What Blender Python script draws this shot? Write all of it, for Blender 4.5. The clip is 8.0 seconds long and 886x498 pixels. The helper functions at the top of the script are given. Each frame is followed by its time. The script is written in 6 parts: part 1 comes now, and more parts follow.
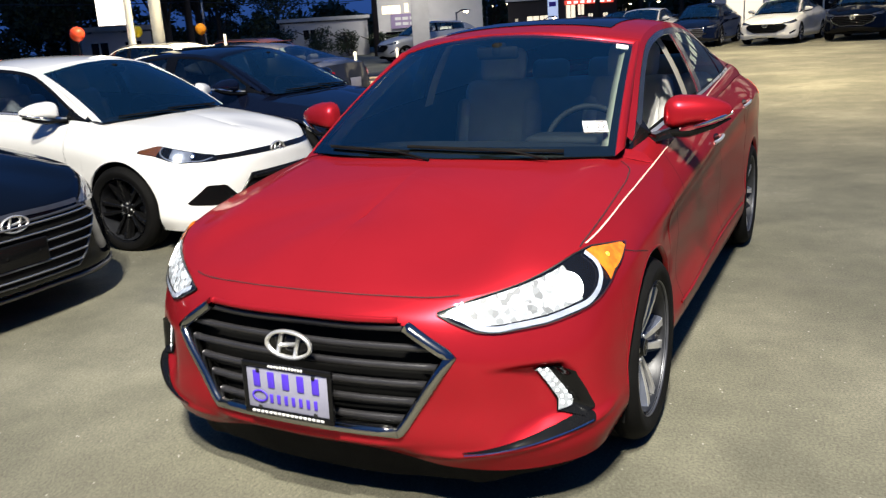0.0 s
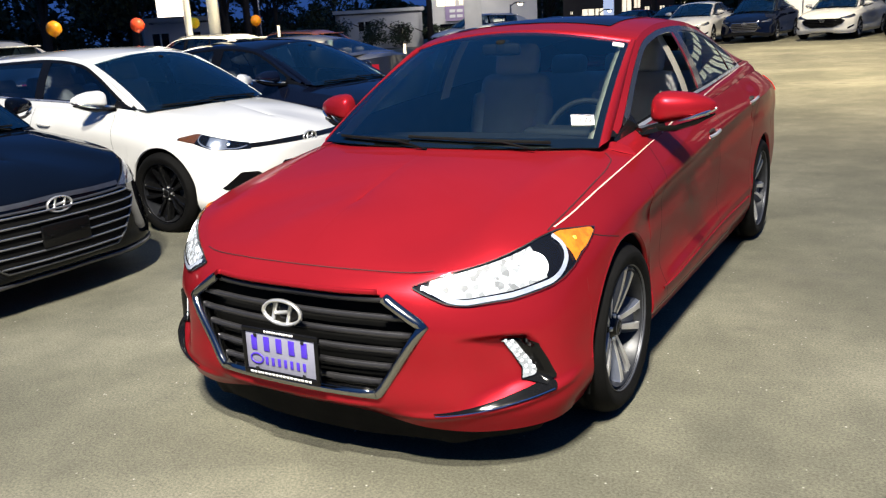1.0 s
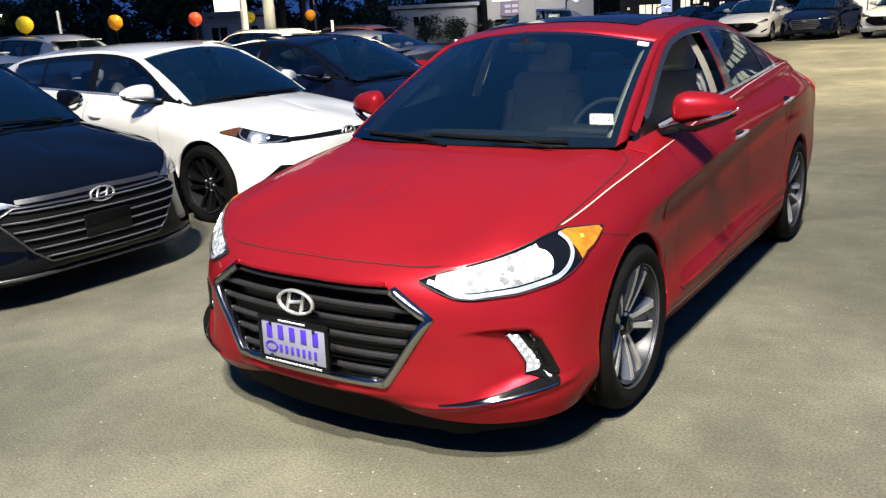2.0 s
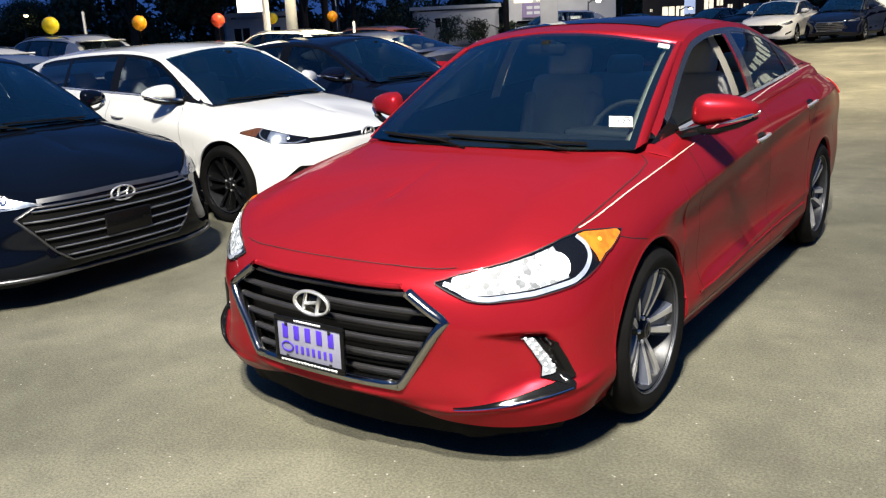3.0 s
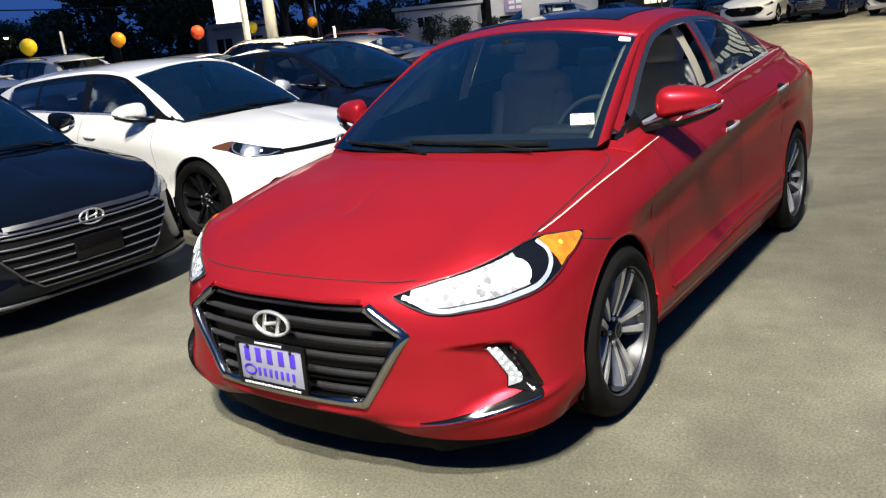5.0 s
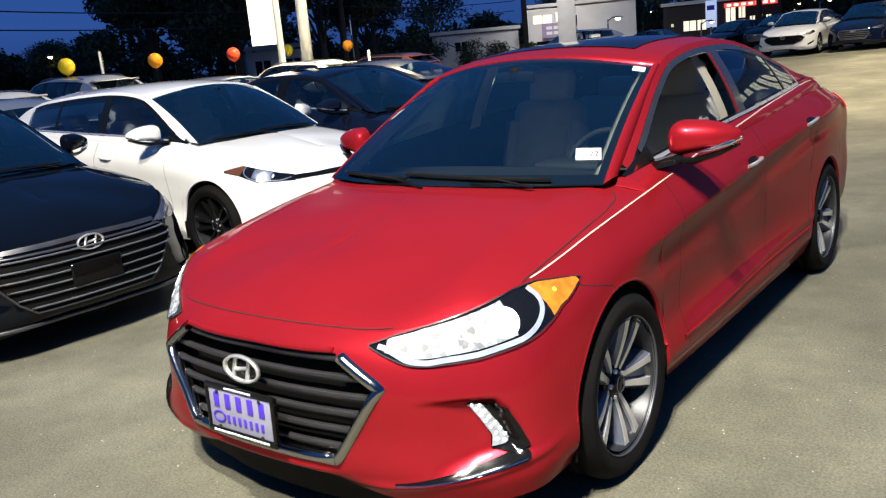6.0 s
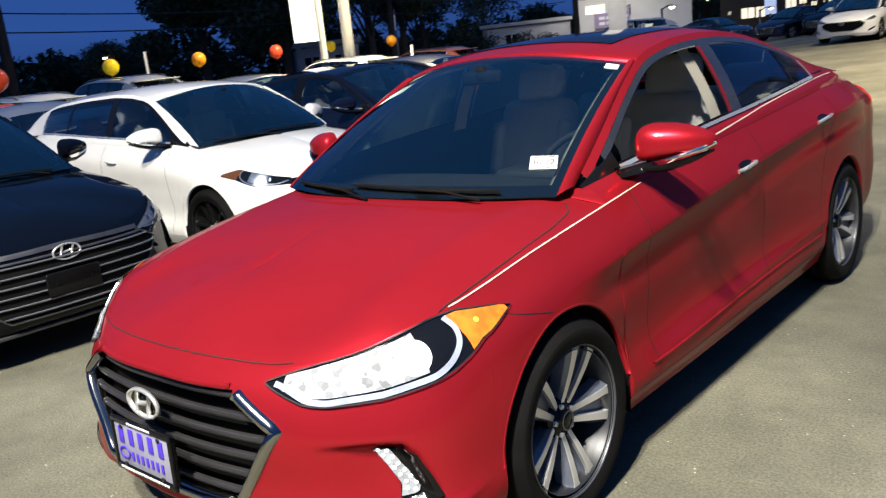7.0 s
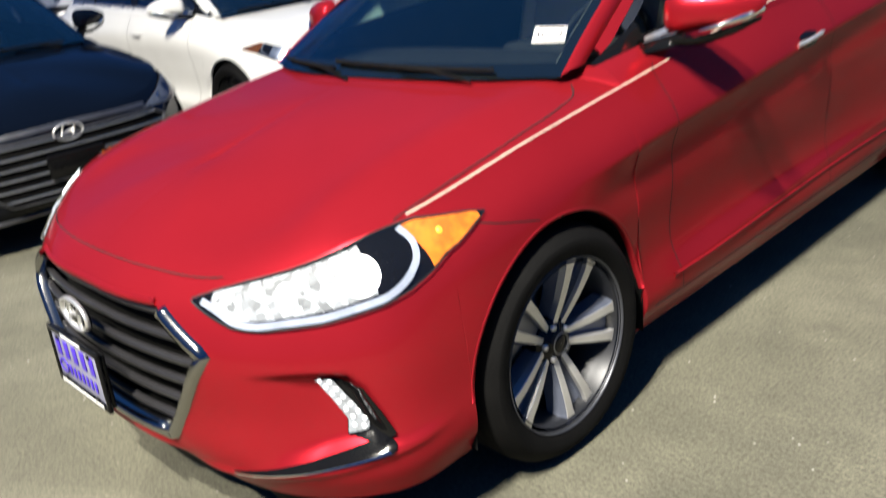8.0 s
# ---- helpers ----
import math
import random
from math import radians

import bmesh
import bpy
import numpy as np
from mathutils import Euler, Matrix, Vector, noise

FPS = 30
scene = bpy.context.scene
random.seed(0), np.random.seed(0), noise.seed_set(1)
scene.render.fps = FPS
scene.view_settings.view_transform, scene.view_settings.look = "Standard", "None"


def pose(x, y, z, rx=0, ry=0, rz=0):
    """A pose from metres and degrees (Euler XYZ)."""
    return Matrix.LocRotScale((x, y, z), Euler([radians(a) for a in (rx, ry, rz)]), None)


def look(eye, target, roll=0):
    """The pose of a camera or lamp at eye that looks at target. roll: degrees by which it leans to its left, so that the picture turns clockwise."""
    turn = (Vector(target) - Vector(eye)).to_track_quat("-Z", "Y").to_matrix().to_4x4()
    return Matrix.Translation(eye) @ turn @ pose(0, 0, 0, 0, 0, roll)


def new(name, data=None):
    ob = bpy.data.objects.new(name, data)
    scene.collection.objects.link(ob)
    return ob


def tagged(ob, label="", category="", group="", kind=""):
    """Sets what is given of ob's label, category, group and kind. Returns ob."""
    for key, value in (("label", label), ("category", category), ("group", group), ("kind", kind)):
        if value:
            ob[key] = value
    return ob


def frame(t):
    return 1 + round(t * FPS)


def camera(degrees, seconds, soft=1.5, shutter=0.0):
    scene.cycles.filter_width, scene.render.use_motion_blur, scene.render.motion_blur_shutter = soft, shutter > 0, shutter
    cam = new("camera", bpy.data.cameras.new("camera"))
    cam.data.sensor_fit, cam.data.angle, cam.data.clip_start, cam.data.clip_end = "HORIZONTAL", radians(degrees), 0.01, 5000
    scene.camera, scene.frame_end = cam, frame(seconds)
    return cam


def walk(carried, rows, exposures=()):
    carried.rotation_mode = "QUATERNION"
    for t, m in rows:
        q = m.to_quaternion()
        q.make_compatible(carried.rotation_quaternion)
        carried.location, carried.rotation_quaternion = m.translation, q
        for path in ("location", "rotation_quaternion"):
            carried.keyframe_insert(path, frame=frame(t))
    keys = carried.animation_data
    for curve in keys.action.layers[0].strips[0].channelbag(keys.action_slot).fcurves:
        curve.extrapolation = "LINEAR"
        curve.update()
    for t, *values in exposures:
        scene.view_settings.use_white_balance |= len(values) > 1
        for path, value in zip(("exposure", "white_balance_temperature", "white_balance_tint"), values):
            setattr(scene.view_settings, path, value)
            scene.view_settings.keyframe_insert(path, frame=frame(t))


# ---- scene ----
cam = camera(55.6, 8.0, 1.2, 0.5)
PATH = [
    (0, (1.478, -1.883, 1.431), (0.601, -0.159, 0.922), -3.6),
    (0.5, (1.641, -1.995, 1.437), (0.706, -0.303, 0.922), -3.2),
    (1, (1.799, -1.994, 1.443), (0.813, -0.333, 0.924), -3.3),
    (2.5, (1.966, -1.961, 1.453), (0.847, -0.388, 0.931), -2.8),
    (3, (1.956, -1.956, 1.451), (0.827, -0.389, 0.933), -2.9),
    (3.5, (1.963, -1.947, 1.455), (0.81, -0.397, 0.937), -4.0),
    (4, (1.975, -1.936, 1.471), (0.839, -0.374, 0.951), -5.6),
    (4.5, (2.012, -1.898, 1.468), (0.893, -0.326, 0.943), -6.2),
    (4.7, (2.021, -1.875, 1.466), (0.904, -0.303, 0.936), -6.2),
    (6, (2.023, -1.557, 1.458), (0.829, -0.021, 0.997), -5.3),
    (6.5, (2.062, -1.36, 1.437), (0.83, 0.146, 0.974), -5.9),
    (7, (2.169, -1.096, 1.442), (0.87, 0.353, 0.979), -6.4),
    (7.5, (2.18, -0.897, 1.404), (0.8, 0.453, 0.882), -7.3),
    (7.7, (2.13, -0.8, 1.38), (0.761, 0.545, 0.819), -7.1),
    (7.9, (2.095, -0.69, 1.372), (0.721, 0.601, 0.704), -7.4),
    (8, (2.095, -0.633, 1.367), (0.709, 0.613, 0.641), -7.5),
]
walk(cam, [(t, look(eye, target, roll)) for t, eye, target, roll in PATH])

# ---- world and lamps ----
world = bpy.data.worlds.new("dusk_sky")
scene.world = world
world.use_nodes = True
wn, wl = world.node_tree.nodes, world.node_tree.links
# deep blue dusk: the glow grows from the dark horizon to the zenith
way_up, axes, dusk = wn.new("ShaderNodeTexCoord"), wn.new("ShaderNodeSeparateXYZ"), wn.new("ShaderNodeValToRGB")
wl.new(way_up.outputs["Generated"], axes.inputs[0]), wl.new(axes.outputs["Z"], dusk.inputs[0])
stops = dusk.color_ramp.elements
stops[0].position, stops[0].color = 0.0, (0.018, 0.055, 0.2, 1)
stops[1].position, stops[1].color = 1.0, (0.032, 0.12, 0.35, 1)
low = stops.new(0.06)
low.color = (0.026, 0.08, 0.31, 1)
middle = stops.new(0.3)
middle.color = (0.018, 0.078, 0.28, 1)
wl.new(dusk.outputs[0], wn["Background"].inputs[0])
wn["Background"].inputs[1].default_value = 1.0


def lot_lamp(x, y, z, tx, ty, size, watts, colour, wide=1.0):
    """A high flood lamp out of view, aimed at a spot on the ground."""
    data = bpy.data.lights.new("lot_lamp", "AREA")
    data.shape, data.size, data.energy, data.color = "DISK", size, watts, colour
    data.spread = radians(150 * wide)
    ob = new("lot_lamp", data)
    ob.matrix_world = look((x, y, z), (tx, ty, 0.0))
    return ob


WARM, COOL = (1.0, 0.85, 0.56), (1.0, 0.95, 0.84)
for dx in (-.3, .3):
    lot_lamp(3.0 + dx, -6.0, 12.5, 1.0, 0.6, 0.22, 640, COOL, 0.72)
    lot_lamp(3.2 + dx, -7.0, 10.8, 1.2, 0.2, 0.2, 570, COOL, 0.72)
lot_lamp(0.5, 14.5, 12.0, 0.3, 15.0, 0.7, 1450, WARM, 0.62)
lot_lamp(-1.0, 25.0, 11.0, -1.5, 24.0, 0.7, 950, WARM, 0.6)
lot_lamp(-11.0, 15.0, 10.0, -12.0, 14.0, 0.6, 2000, WARM, 0.62)
# two added fills without a known source: shop front with warehouse, then the post
lot_lamp(-24.5, 46.0, 6.5, -26.0, 51.0, 0.5, 240, COOL, 0.8)
lot_lamp(-15.0, 29.0, 9.0, -17.0, 34.0, 0.5, 420, COOL, 0.8)


# ---- materials ----
def shader(name):
    m = bpy.data.materials.new(name)
    m.use_nodes = True
    return m, m.node_tree.nodes, m.node_tree.links, m.node_tree.nodes["Principled BSDF"]


def surface(name, c1, c2=None, rough=0.5, metal=0.0, coat=0.0, scale=8.0, fine=120.0, bump=0.0, spread=0.1, spec=0.5):
    """A procedural surface: two colours mixed by noise at two scales, uneven gloss and a fine relief."""
    m, n, l, p = shader(name)
    c2 = c2 or tuple(c * 0.8 for c in c1)
    tc = n.new("ShaderNodeTexCoord")
    a, b = n.new("ShaderNodeTexNoise"), n.new("ShaderNodeTexNoise")
    a.inputs["Scale"].default_value, b.inputs["Scale"].default_value = scale, fine
    a.inputs["Detail"].default_value, b.inputs["Detail"].default_value = 5, 3
    for k in (a, b):
        l.new(tc.outputs["Object"], k.inputs["Vector"])
    both = n.new("ShaderNodeMath")
    both.operation = "MULTIPLY_ADD"
    both.inputs[1].default_value = 0.4
    l.new(b.outputs["Fac"], both.inputs[0])
    half = n.new("ShaderNodeMath")
    half.operation = "MULTIPLY"
    half.inputs[1].default_value = 0.6
    l.new(a.outputs["Fac"], half.inputs[0])
    l.new(half.outputs[0], both.inputs[2])
    ramp = n.new("ShaderNodeValToRGB")
    ramp.color_ramp.elements[0].position, ramp.color_ramp.elements[1].position = 0.35, 0.65
    ramp.color_ramp.elements[0].color, ramp.color_ramp.elements[1].color = (*c2, 1), (*c1, 1)
    l.new(both.outputs[0], ramp.inputs[0])
    l.new(ramp.outputs[0], p.inputs["Base Color"])
    r = n.new("ShaderNodeMapRange")
    r.inputs["To Min"].default_value, r.inputs["To Max"].default_value = max(0.0, rough - spread * 0.5), min(1.0, rough + spread * 0.5)
    l.new(a.outputs["Fac"], r.inputs["Value"])
    l.new(r.outputs[0], p.inputs["Roughness"])
    p.inputs["Metallic"].default_value = metal
    p.inputs["Specular IOR Level"].default_value = spec
    p.inputs["Coat Weight"].default_value, p.inputs["Coat Roughness"].default_value = coat, 0.03
    if bump:
        k = n.new("ShaderNodeBump")
        k.inputs["Strength"].default_value, k.inputs["Distance"].default_value = bump, 0.004
        l.new(b.outputs["Fac"], k.inputs["Height"])
        l.new(k.outputs[0], p.inputs["Normal"])
    return m


def paint(name, c, metal=0.25, rough=0.45, spec=0.25, coat=1.0, edge=None, lacquer=1.5):
    """Car paint under clear lacquer; edge tints the flakes' sheen at a slant."""
    m = surface(name, c, tuple(k * 0.9 for k in c), rough, metal, coat, 3.0, 900.0, 0.0, 0.06, spec)
    m.node_tree.nodes["Principled BSDF"].inputs["Coat IOR"].default_value = lacquer
    if edge:
        m.node_tree.nodes["Principled BSDF"].inputs["Specular Tint"].default_value = (*edge, 1)
    return m


def glass(name, tint, gloss=(1.0, 1.0, 1.0), ior=1.52):
    """Window glass: tinted see-through with a Fresnel gloss."""
    m, n, l, p = shader(name)
    n.remove(p)
    t, g, f, mix = n.new("ShaderNodeBsdfTransparent"), n.new("ShaderNodeBsdfGlossy"), n.new("ShaderNodeFresnel"), n.new("ShaderNodeMixShader")
    t.inputs[0].default_value = (*tint, 1)
    g.inputs["Roughness"].default_value = 0.01
    g.inputs["Color"].default_value = (*gloss, 1)
    f.inputs["IOR"].default_value = ior
    l.new(f.outputs[0], mix.inputs[0]), l.new(t.outputs[0], mix.inputs[1]), l.new(g.outputs[0], mix.inputs[2])
    l.new(mix.outputs[0], n["Material Output"].inputs[0])
    return m


def glow(name, c, strength):
    m, n, l, p = shader(name)
    p.inputs["Base Color"].default_value = (*c, 1)
    p.inputs["Emission Color"].default_value, p.inputs["Emission Strength"].default_value = (*c, 1), strength
    return m


def asphalt():
    """Worn, greyish-brown car-park asphalt with paler worn patches, dark stains and small pale stones."""
    m, n, l, p = shader("asphalt")
    tc = n.new("ShaderNodeTexCoord")

    def noise_at(scale, detail, rough=0.6):
        k = n.new("ShaderNodeTexNoise")
        k.inputs["Scale"].default_value, k.inputs["Detail"].default_value, k.inputs["Roughness"].default_value = scale, detail, rough
        l.new(tc.outputs["Object"], k.inputs["Vector"])
        return k.outputs["Fac"]

    def ramp_of(src, stops):
        k = n.new("ShaderNodeValToRGB")
        e = k.color_ramp.elements
        while len(e) < len(stops):
            e.new(0.5)
        for el, (pos, c) in zip(e, stops):
            el.position, el.color = pos, (*c, 1)
        l.new(src, k.inputs[0])
        return k.outputs[0]

    def mix(a, b, fac, mode="MIX"):
        k = n.new("ShaderNodeMix")
        k.data_type, k.blend_type = "RGBA", mode
        for src, sock in ((fac, k.inputs[0]), (a, k.inputs[6]), (b, k.inputs[7])):
            if isinstance(src, float):
                sock.default_value = src
            elif isinstance(src, tuple):
                sock.default_value = (*src, 1)
            else:
                l.new(src, sock)
        return k.outputs[2]

    big = ramp_of(noise_at(0.55, 6), [(0.34, (0.082, 0.079, 0.056)), (0.5, (0.124, 0.118, 0.085)), (0.66, (0.19, 0.18, 0.132))])
    mid = ramp_of(noise_at(3.2, 8, 0.7), [(0.3, (0.76, 0.76, 0.76)), (0.7, (1.16, 1.16, 1.14))])
    grain = ramp_of(noise_at(95, 4, 0.8), [(0.3, (0.42, 0.42, 0.42)), (0.7, (1.6, 1.6, 1.58))])
    c = mix(mix(big, mid, 1.0, "MULTIPLY"), grain, 1.0, "MULTIPLY")
    stones = n.new("ShaderNodeTexVoronoi")
    stones.inputs["Scale"].default_value = 22
    l.new(tc.outputs["Object"], stones.inputs["Vector"])
    spot = ramp_of(stones.outputs["Distance"], [(0.05, (1, 1, 1)), (0.11, (0, 0, 0))])
    some = ramp_of(noise_at(5.5, 2), [(0.52, (0, 0, 0)), (0.6, (1, 1, 1))])
    c = mix(c, (0.5, 0.49, 0.44), mix(spot, some, 1.0, "MULTIPLY"))
    oil = ramp_of(noise_at(1.1, 3, 0.4), [(0.66, (0, 0, 0)), (0.74, (0.55, 0.55, 0.55))])
    c = mix(c, (0.045, 0.044, 0.04), oil)
    l.new(c, p.inputs["Base Color"])
    p.inputs["Roughness"].default_value = 0.82
    b = n.new("ShaderNodeBump")
    b.inputs["Strength"].default_value, b.inputs["Distance"].default_value = 0.7, 0.006
    l.new(noise_at(70, 6, 0.8), b.inputs["Height"])
    l.new(b.outputs[0], p.inputs["Normal"])
    return m


ASPHALT = asphalt()
RED = paint("red_paint", (0.36, 0.014, 0.022), 0.55, 0.3, 0.05, 0.38, (0.15, 0.01, 0.01), 1.4)
NIGHT = paint("black_paint", (0.002, 0.003, 0.006), 0.0, 0.5, 0.0, 0.7, None, 1.42)
NAVY = paint("dark_blue_paint", (0.004, 0.006, 0.016), 0.0, 0.5, 0.0)
WHITE = paint("white_paint", (0.78, 0.77, 0.74), 0.0, 0.5)
SILVER = paint("silver_paint", (0.42, 0.42, 0.42), 0.5, 0.32)
GREY = paint("grey_paint", (0.03, 0.032, 0.038), 0.4, 0.32)
BROWN = paint("copper_paint", (0.3, 0.1, 0.05), 0.3, 0.32)
GLOSS = surface("gloss_black_plastic", (0.004, 0.004, 0.0045), (0.006, 0.006, 0.006), 0.1, 0.0, 0.0, 6, 200, 0, 0.05, 0.2)
WHEEL_BLACK = surface("gloss_black_wheel_paint", (0.006, 0.006, 0.007), (0.01, 0.01, 0.01), 0.16, 0.2, 1.0, 6, 200, 0, 0.05)
TRIM = surface("black_plastic", (0.01, 0.01, 0.0105), (0.015, 0.015, 0.015), 0.5, 0.0, 0, 12, 700, 0.3, 0.15, 0.3)
RUBBER = surface("tyre_rubber", (0.003, 0.003, 0.003), (0.006, 0.0058, 0.0056), 0.75, 0.0, 0, 9, 160, 0.25, 0.2, 0.1)
CHROME = surface("chrome", (0.8, 0.79, 0.77), (0.72, 0.71, 0.69), 0.16, 1.0, 0, 10, 300, 0, 0.06)
DARK_CHROME = surface("smoked_chrome", (0.36, 0.355, 0.34), (0.3, 0.295, 0.28), 0.13, 1.0, 0, 10, 300, 0, 0.06)
SATIN = surface("satin_dark_chrome", (0.17, 0.17, 0.175), (0.12, 0.12, 0.125), 0.38, 0.85, 0, 10, 300, 0, 0.1)
POCKET = surface("grey_wheel_paint", (0.07, 0.073, 0.085), (0.045, 0.047, 0.056), 0.4, 0.4, 0.3, 14, 300, 0, 0.1)
STEEL = surface("brake_steel", (0.32, 0.32, 0.33), (0.2, 0.19, 0.18), 0.4, 0.9, 0, 40, 400, 0.1, 0.2)
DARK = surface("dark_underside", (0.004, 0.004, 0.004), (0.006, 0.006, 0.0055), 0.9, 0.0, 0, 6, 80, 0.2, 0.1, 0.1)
SEAM = surface("seam_shadow_gap", (0.01, 0.006, 0.006), (0.006, 0.004, 0.004), 0.8)
CLOTH = surface("grey_beige_leather", (0.5, 0.495, 0.48), (0.43, 0.425, 0.41), 0.5, 0.0, 0, 10, 350, 0.35, 0.15)
CREAM = surface("beige_trim_plastic", (0.34, 0.32, 0.27), (0.29, 0.27, 0.23), 0.6, 0.0, 0, 10, 400, 0.2, 0.1)
DASH = surface("dashboard_plastic", (0.01, 0.01, 0.012), (0.016, 0.016, 0.017), 0.6, 0.0, 0, 10, 600, 0.35, 0.12, 0.15)
PLATE = surface("plate_face", (0.25, 0.25, 0.32), (0.21, 0.21, 0.28), 0.4, 0.0, 0, 30, 300, 0, 0.1)
BLUE = surface("violet_blue_ink", (0.07, 0.03, 0.5), (0.06, 0.025, 0.44), 0.45)
PAPER = surface("white_paper", (0.78, 0.77, 0.75), (0.72, 0.71, 0.69), 0.6, 0.0, 0, 20, 300, 0.1)
INK = surface("black_ink", (0.015, 0.015, 0.017), (0.02, 0.02, 0.02), 0.5)
REFLECT = surface("lamp_reflector", (0.85, 0.86, 0.88), (0.75, 0.76, 0.8), 0.12, 1.0, 0, 30, 200, 0, 0.08)
TAIL = surface("red_lens", (0.5, 0.01, 0.012), (0.4, 0.008, 0.01), 0.12, 0.0, 1.0, 30, 200)
TAIL_LIT = glow("lit_tail_lamp", (1.0, 0.03, 0.03), 0.7)
WIND = glass("windscreen_glass", (0.86, 0.97, 0.95), (0.72, 1.0, 0.95), 2.2)
SIDE = glass("tinted_side_glass", (0.74, 0.8, 0.84), (0.85, 1.0, 1.0), 1.75)
LENS = glass("lamp_lens", (0.95, 0.96, 0.97))
BEAM = glow("lit_headlamp", (1.0, 0.98, 0.94), 5.0)
CELL = glow("fog_led", (0.95, 0.97, 1.0), 0.45)
LED = glow("lit_led", (1.0, 0.98, 0.95), 2.2)
STRIPE = surface("cream_pinstripe", (0.6, 0.44, 0.35), (0.52, 0.38, 0.3), 0.35, 0.0, 0.6)
AMBER_HOT = glow("lit_amber_bulb", (1.0, 0.45, 0.04), 1.3)
AMBER_DULL = surface("amber_lens", (0.11, 0.04, 0.014), (0.08, 0.03, 0.01), 0.15, 0.0, 1.0, 30, 200)
GRILLE = surface("grille_grey_plastic", (0.034, 0.033, 0.035), (0.024, 0.023, 0.025), 0.3, 0.3, 0.0, 10, 300, 0, 0.1)


def lit_facets(name, scale, low, high, base, tint=(0.9, 0.95, 1.0), soft=False):
    """A lamp reflector that glows itself as if lit from inside, broken into facets."""
    m, n, l, p = shader(name)
    tc, v = n.new("ShaderNodeTexCoord"), n.new("ShaderNodeTexNoise" if soft else "ShaderNodeTexVoronoi")
    v.inputs["Scale"].default_value = scale
    l.new(tc.outputs["Object"], v.inputs["Vector"])
    r = n.new("ShaderNodeMapRange")
    r.inputs["From Min"].default_value, r.inputs["From Max"].default_value = (0.38, 0.6) if soft else (0.2, 0.8)
    r.inputs["To Min"].default_value, r.inputs["To Max"].default_value = low, high
    l.new(v.outputs["Fac" if soft else "Color"], r.inputs["Value"]), l.new(r.outputs[0], p.inputs["Emission Strength"])
    p.inputs["Emission Color"].default_value = (*tint, 1)
    p.inputs["Base Color"].default_value = (*(base * k for k in tint), 1)
    return m


AMBER = lit_facets("amber_reflector", 22, 0.25, 1.15, 0.4, (1.0, 0.24, 0.01), True)
# emission over the reflector stands for the headlamp's white glare
HAZE = lit_facets("lit_reflector", 62, 0.12, 1.3, 0.12, (0.92, 0.96, 1.0))
FOG = lit_facets("lit_fog_lens", 60, 0.12, 0.4, 0.2)
STRIP = surface("frosted_light_strip", (0.4, 0.44, 0.53), (0.3, 0.33, 0.41), 0.25, 0.2, 0.5, 20, 200)
SILVER_BAR = surface("silver_grille_plastic", (0.13, 0.13, 0.135), (0.1, 0.1, 0.104), 0.45, 0.1, 0.2, 10, 300, 0, 0.1)
FROST = surface("bluish_lamp_reflector", (0.22, 0.25, 0.32), (0.13, 0.15, 0.2), 0.2, 0.5, 0.6, 30, 90)
BRIGHT = surface("bright_trim", (0.8, 0.79, 0.77), (0.72, 0.71, 0.69), 0.28, 0.75, 0.3, 10, 300, 0, 0.1)

WINDOW_BAND = surface("satin_window_surround", (0.15, 0.148, 0.14), (0.11, 0.109, 0.104), 0.2, 0.85, 0.4, 10, 300, 0, 0.1)
BARREL = surface("dark_wheel_barrel", (0.02, 0.021, 0.025), (0.014, 0.015, 0.018), 0.4, 0.3, 0, 14, 300, 0, 0.1)
MACHINED = surface("machined_wheel_face", (0.72, 0.71, 0.69), (0.62, 0.61, 0.59), 0.36, 0.7, 0.3, 20, 500, 0.1, 0.12)
WELL = surface("blue_grey_wheel_paint", (0.13, 0.145, 0.19), (0.1, 0.112, 0.15), 0.32, 0.3, 0.6, 14, 300, 0, 0.1)


# ---- mesh helpers ----
def mesh_of(name, geo, smooth=True):
    verts, faces = geo
    me = bpy.data.meshes.new(name)
    me.from_pydata([tuple(float(c) for c in v) for v in verts], [], faces)
    if smooth:
        me.polygons.foreach_set("use_smooth", [True] * len(me.polygons))
    return me


def part(name, geo, material, parent=None, label="", smooth=True):
    """One mesh object under a thing or a part; geo is (corners, faces)."""
    ob = new(name, mesh_of(name, geo, smooth))
    ob.data.materials.append(material)
    if parent:
        ob.parent = parent
    if label:
        ob["label"] = label
    return ob


def thing(name, label, category, m=None, group="", kind=""):
    ob = tagged(new(name), label, category, group, kind)
    if m:
        ob.matrix_world = m
    return ob


def join(*geos):
    verts, faces = [], []
    for v, f in geos:
        k = len(verts)
        verts.extend(v)
        faces.extend([tuple(i + k for i in q) for q in f])
    return verts, faces


def flip_faces(geo):
    return geo[0], [tuple(reversed(f)) for f in geo[1]]


def flip_x(geo):
    return [(-v[0], v[1], v[2]) for v in geo[0]], [tuple(reversed(f)) for f in geo[1]]


def moved(geo, m):
    return [tuple(m @ Vector(v)) for v in geo[0]], geo[1]


def grid(p, around=False):
    """A sheet from an array of rows and columns of places."""
    p = np.asarray(p, float)
    n, k = p.shape[:2]
    faces = []
    for i in range(n if around else n - 1):
        j = (i + 1) % n
        faces.extend((i * k + c, j * k + c, j * k + c + 1, i * k + c + 1) for c in range(k - 1))
    return [tuple(v) for v in p.reshape(-1, 3)], faces


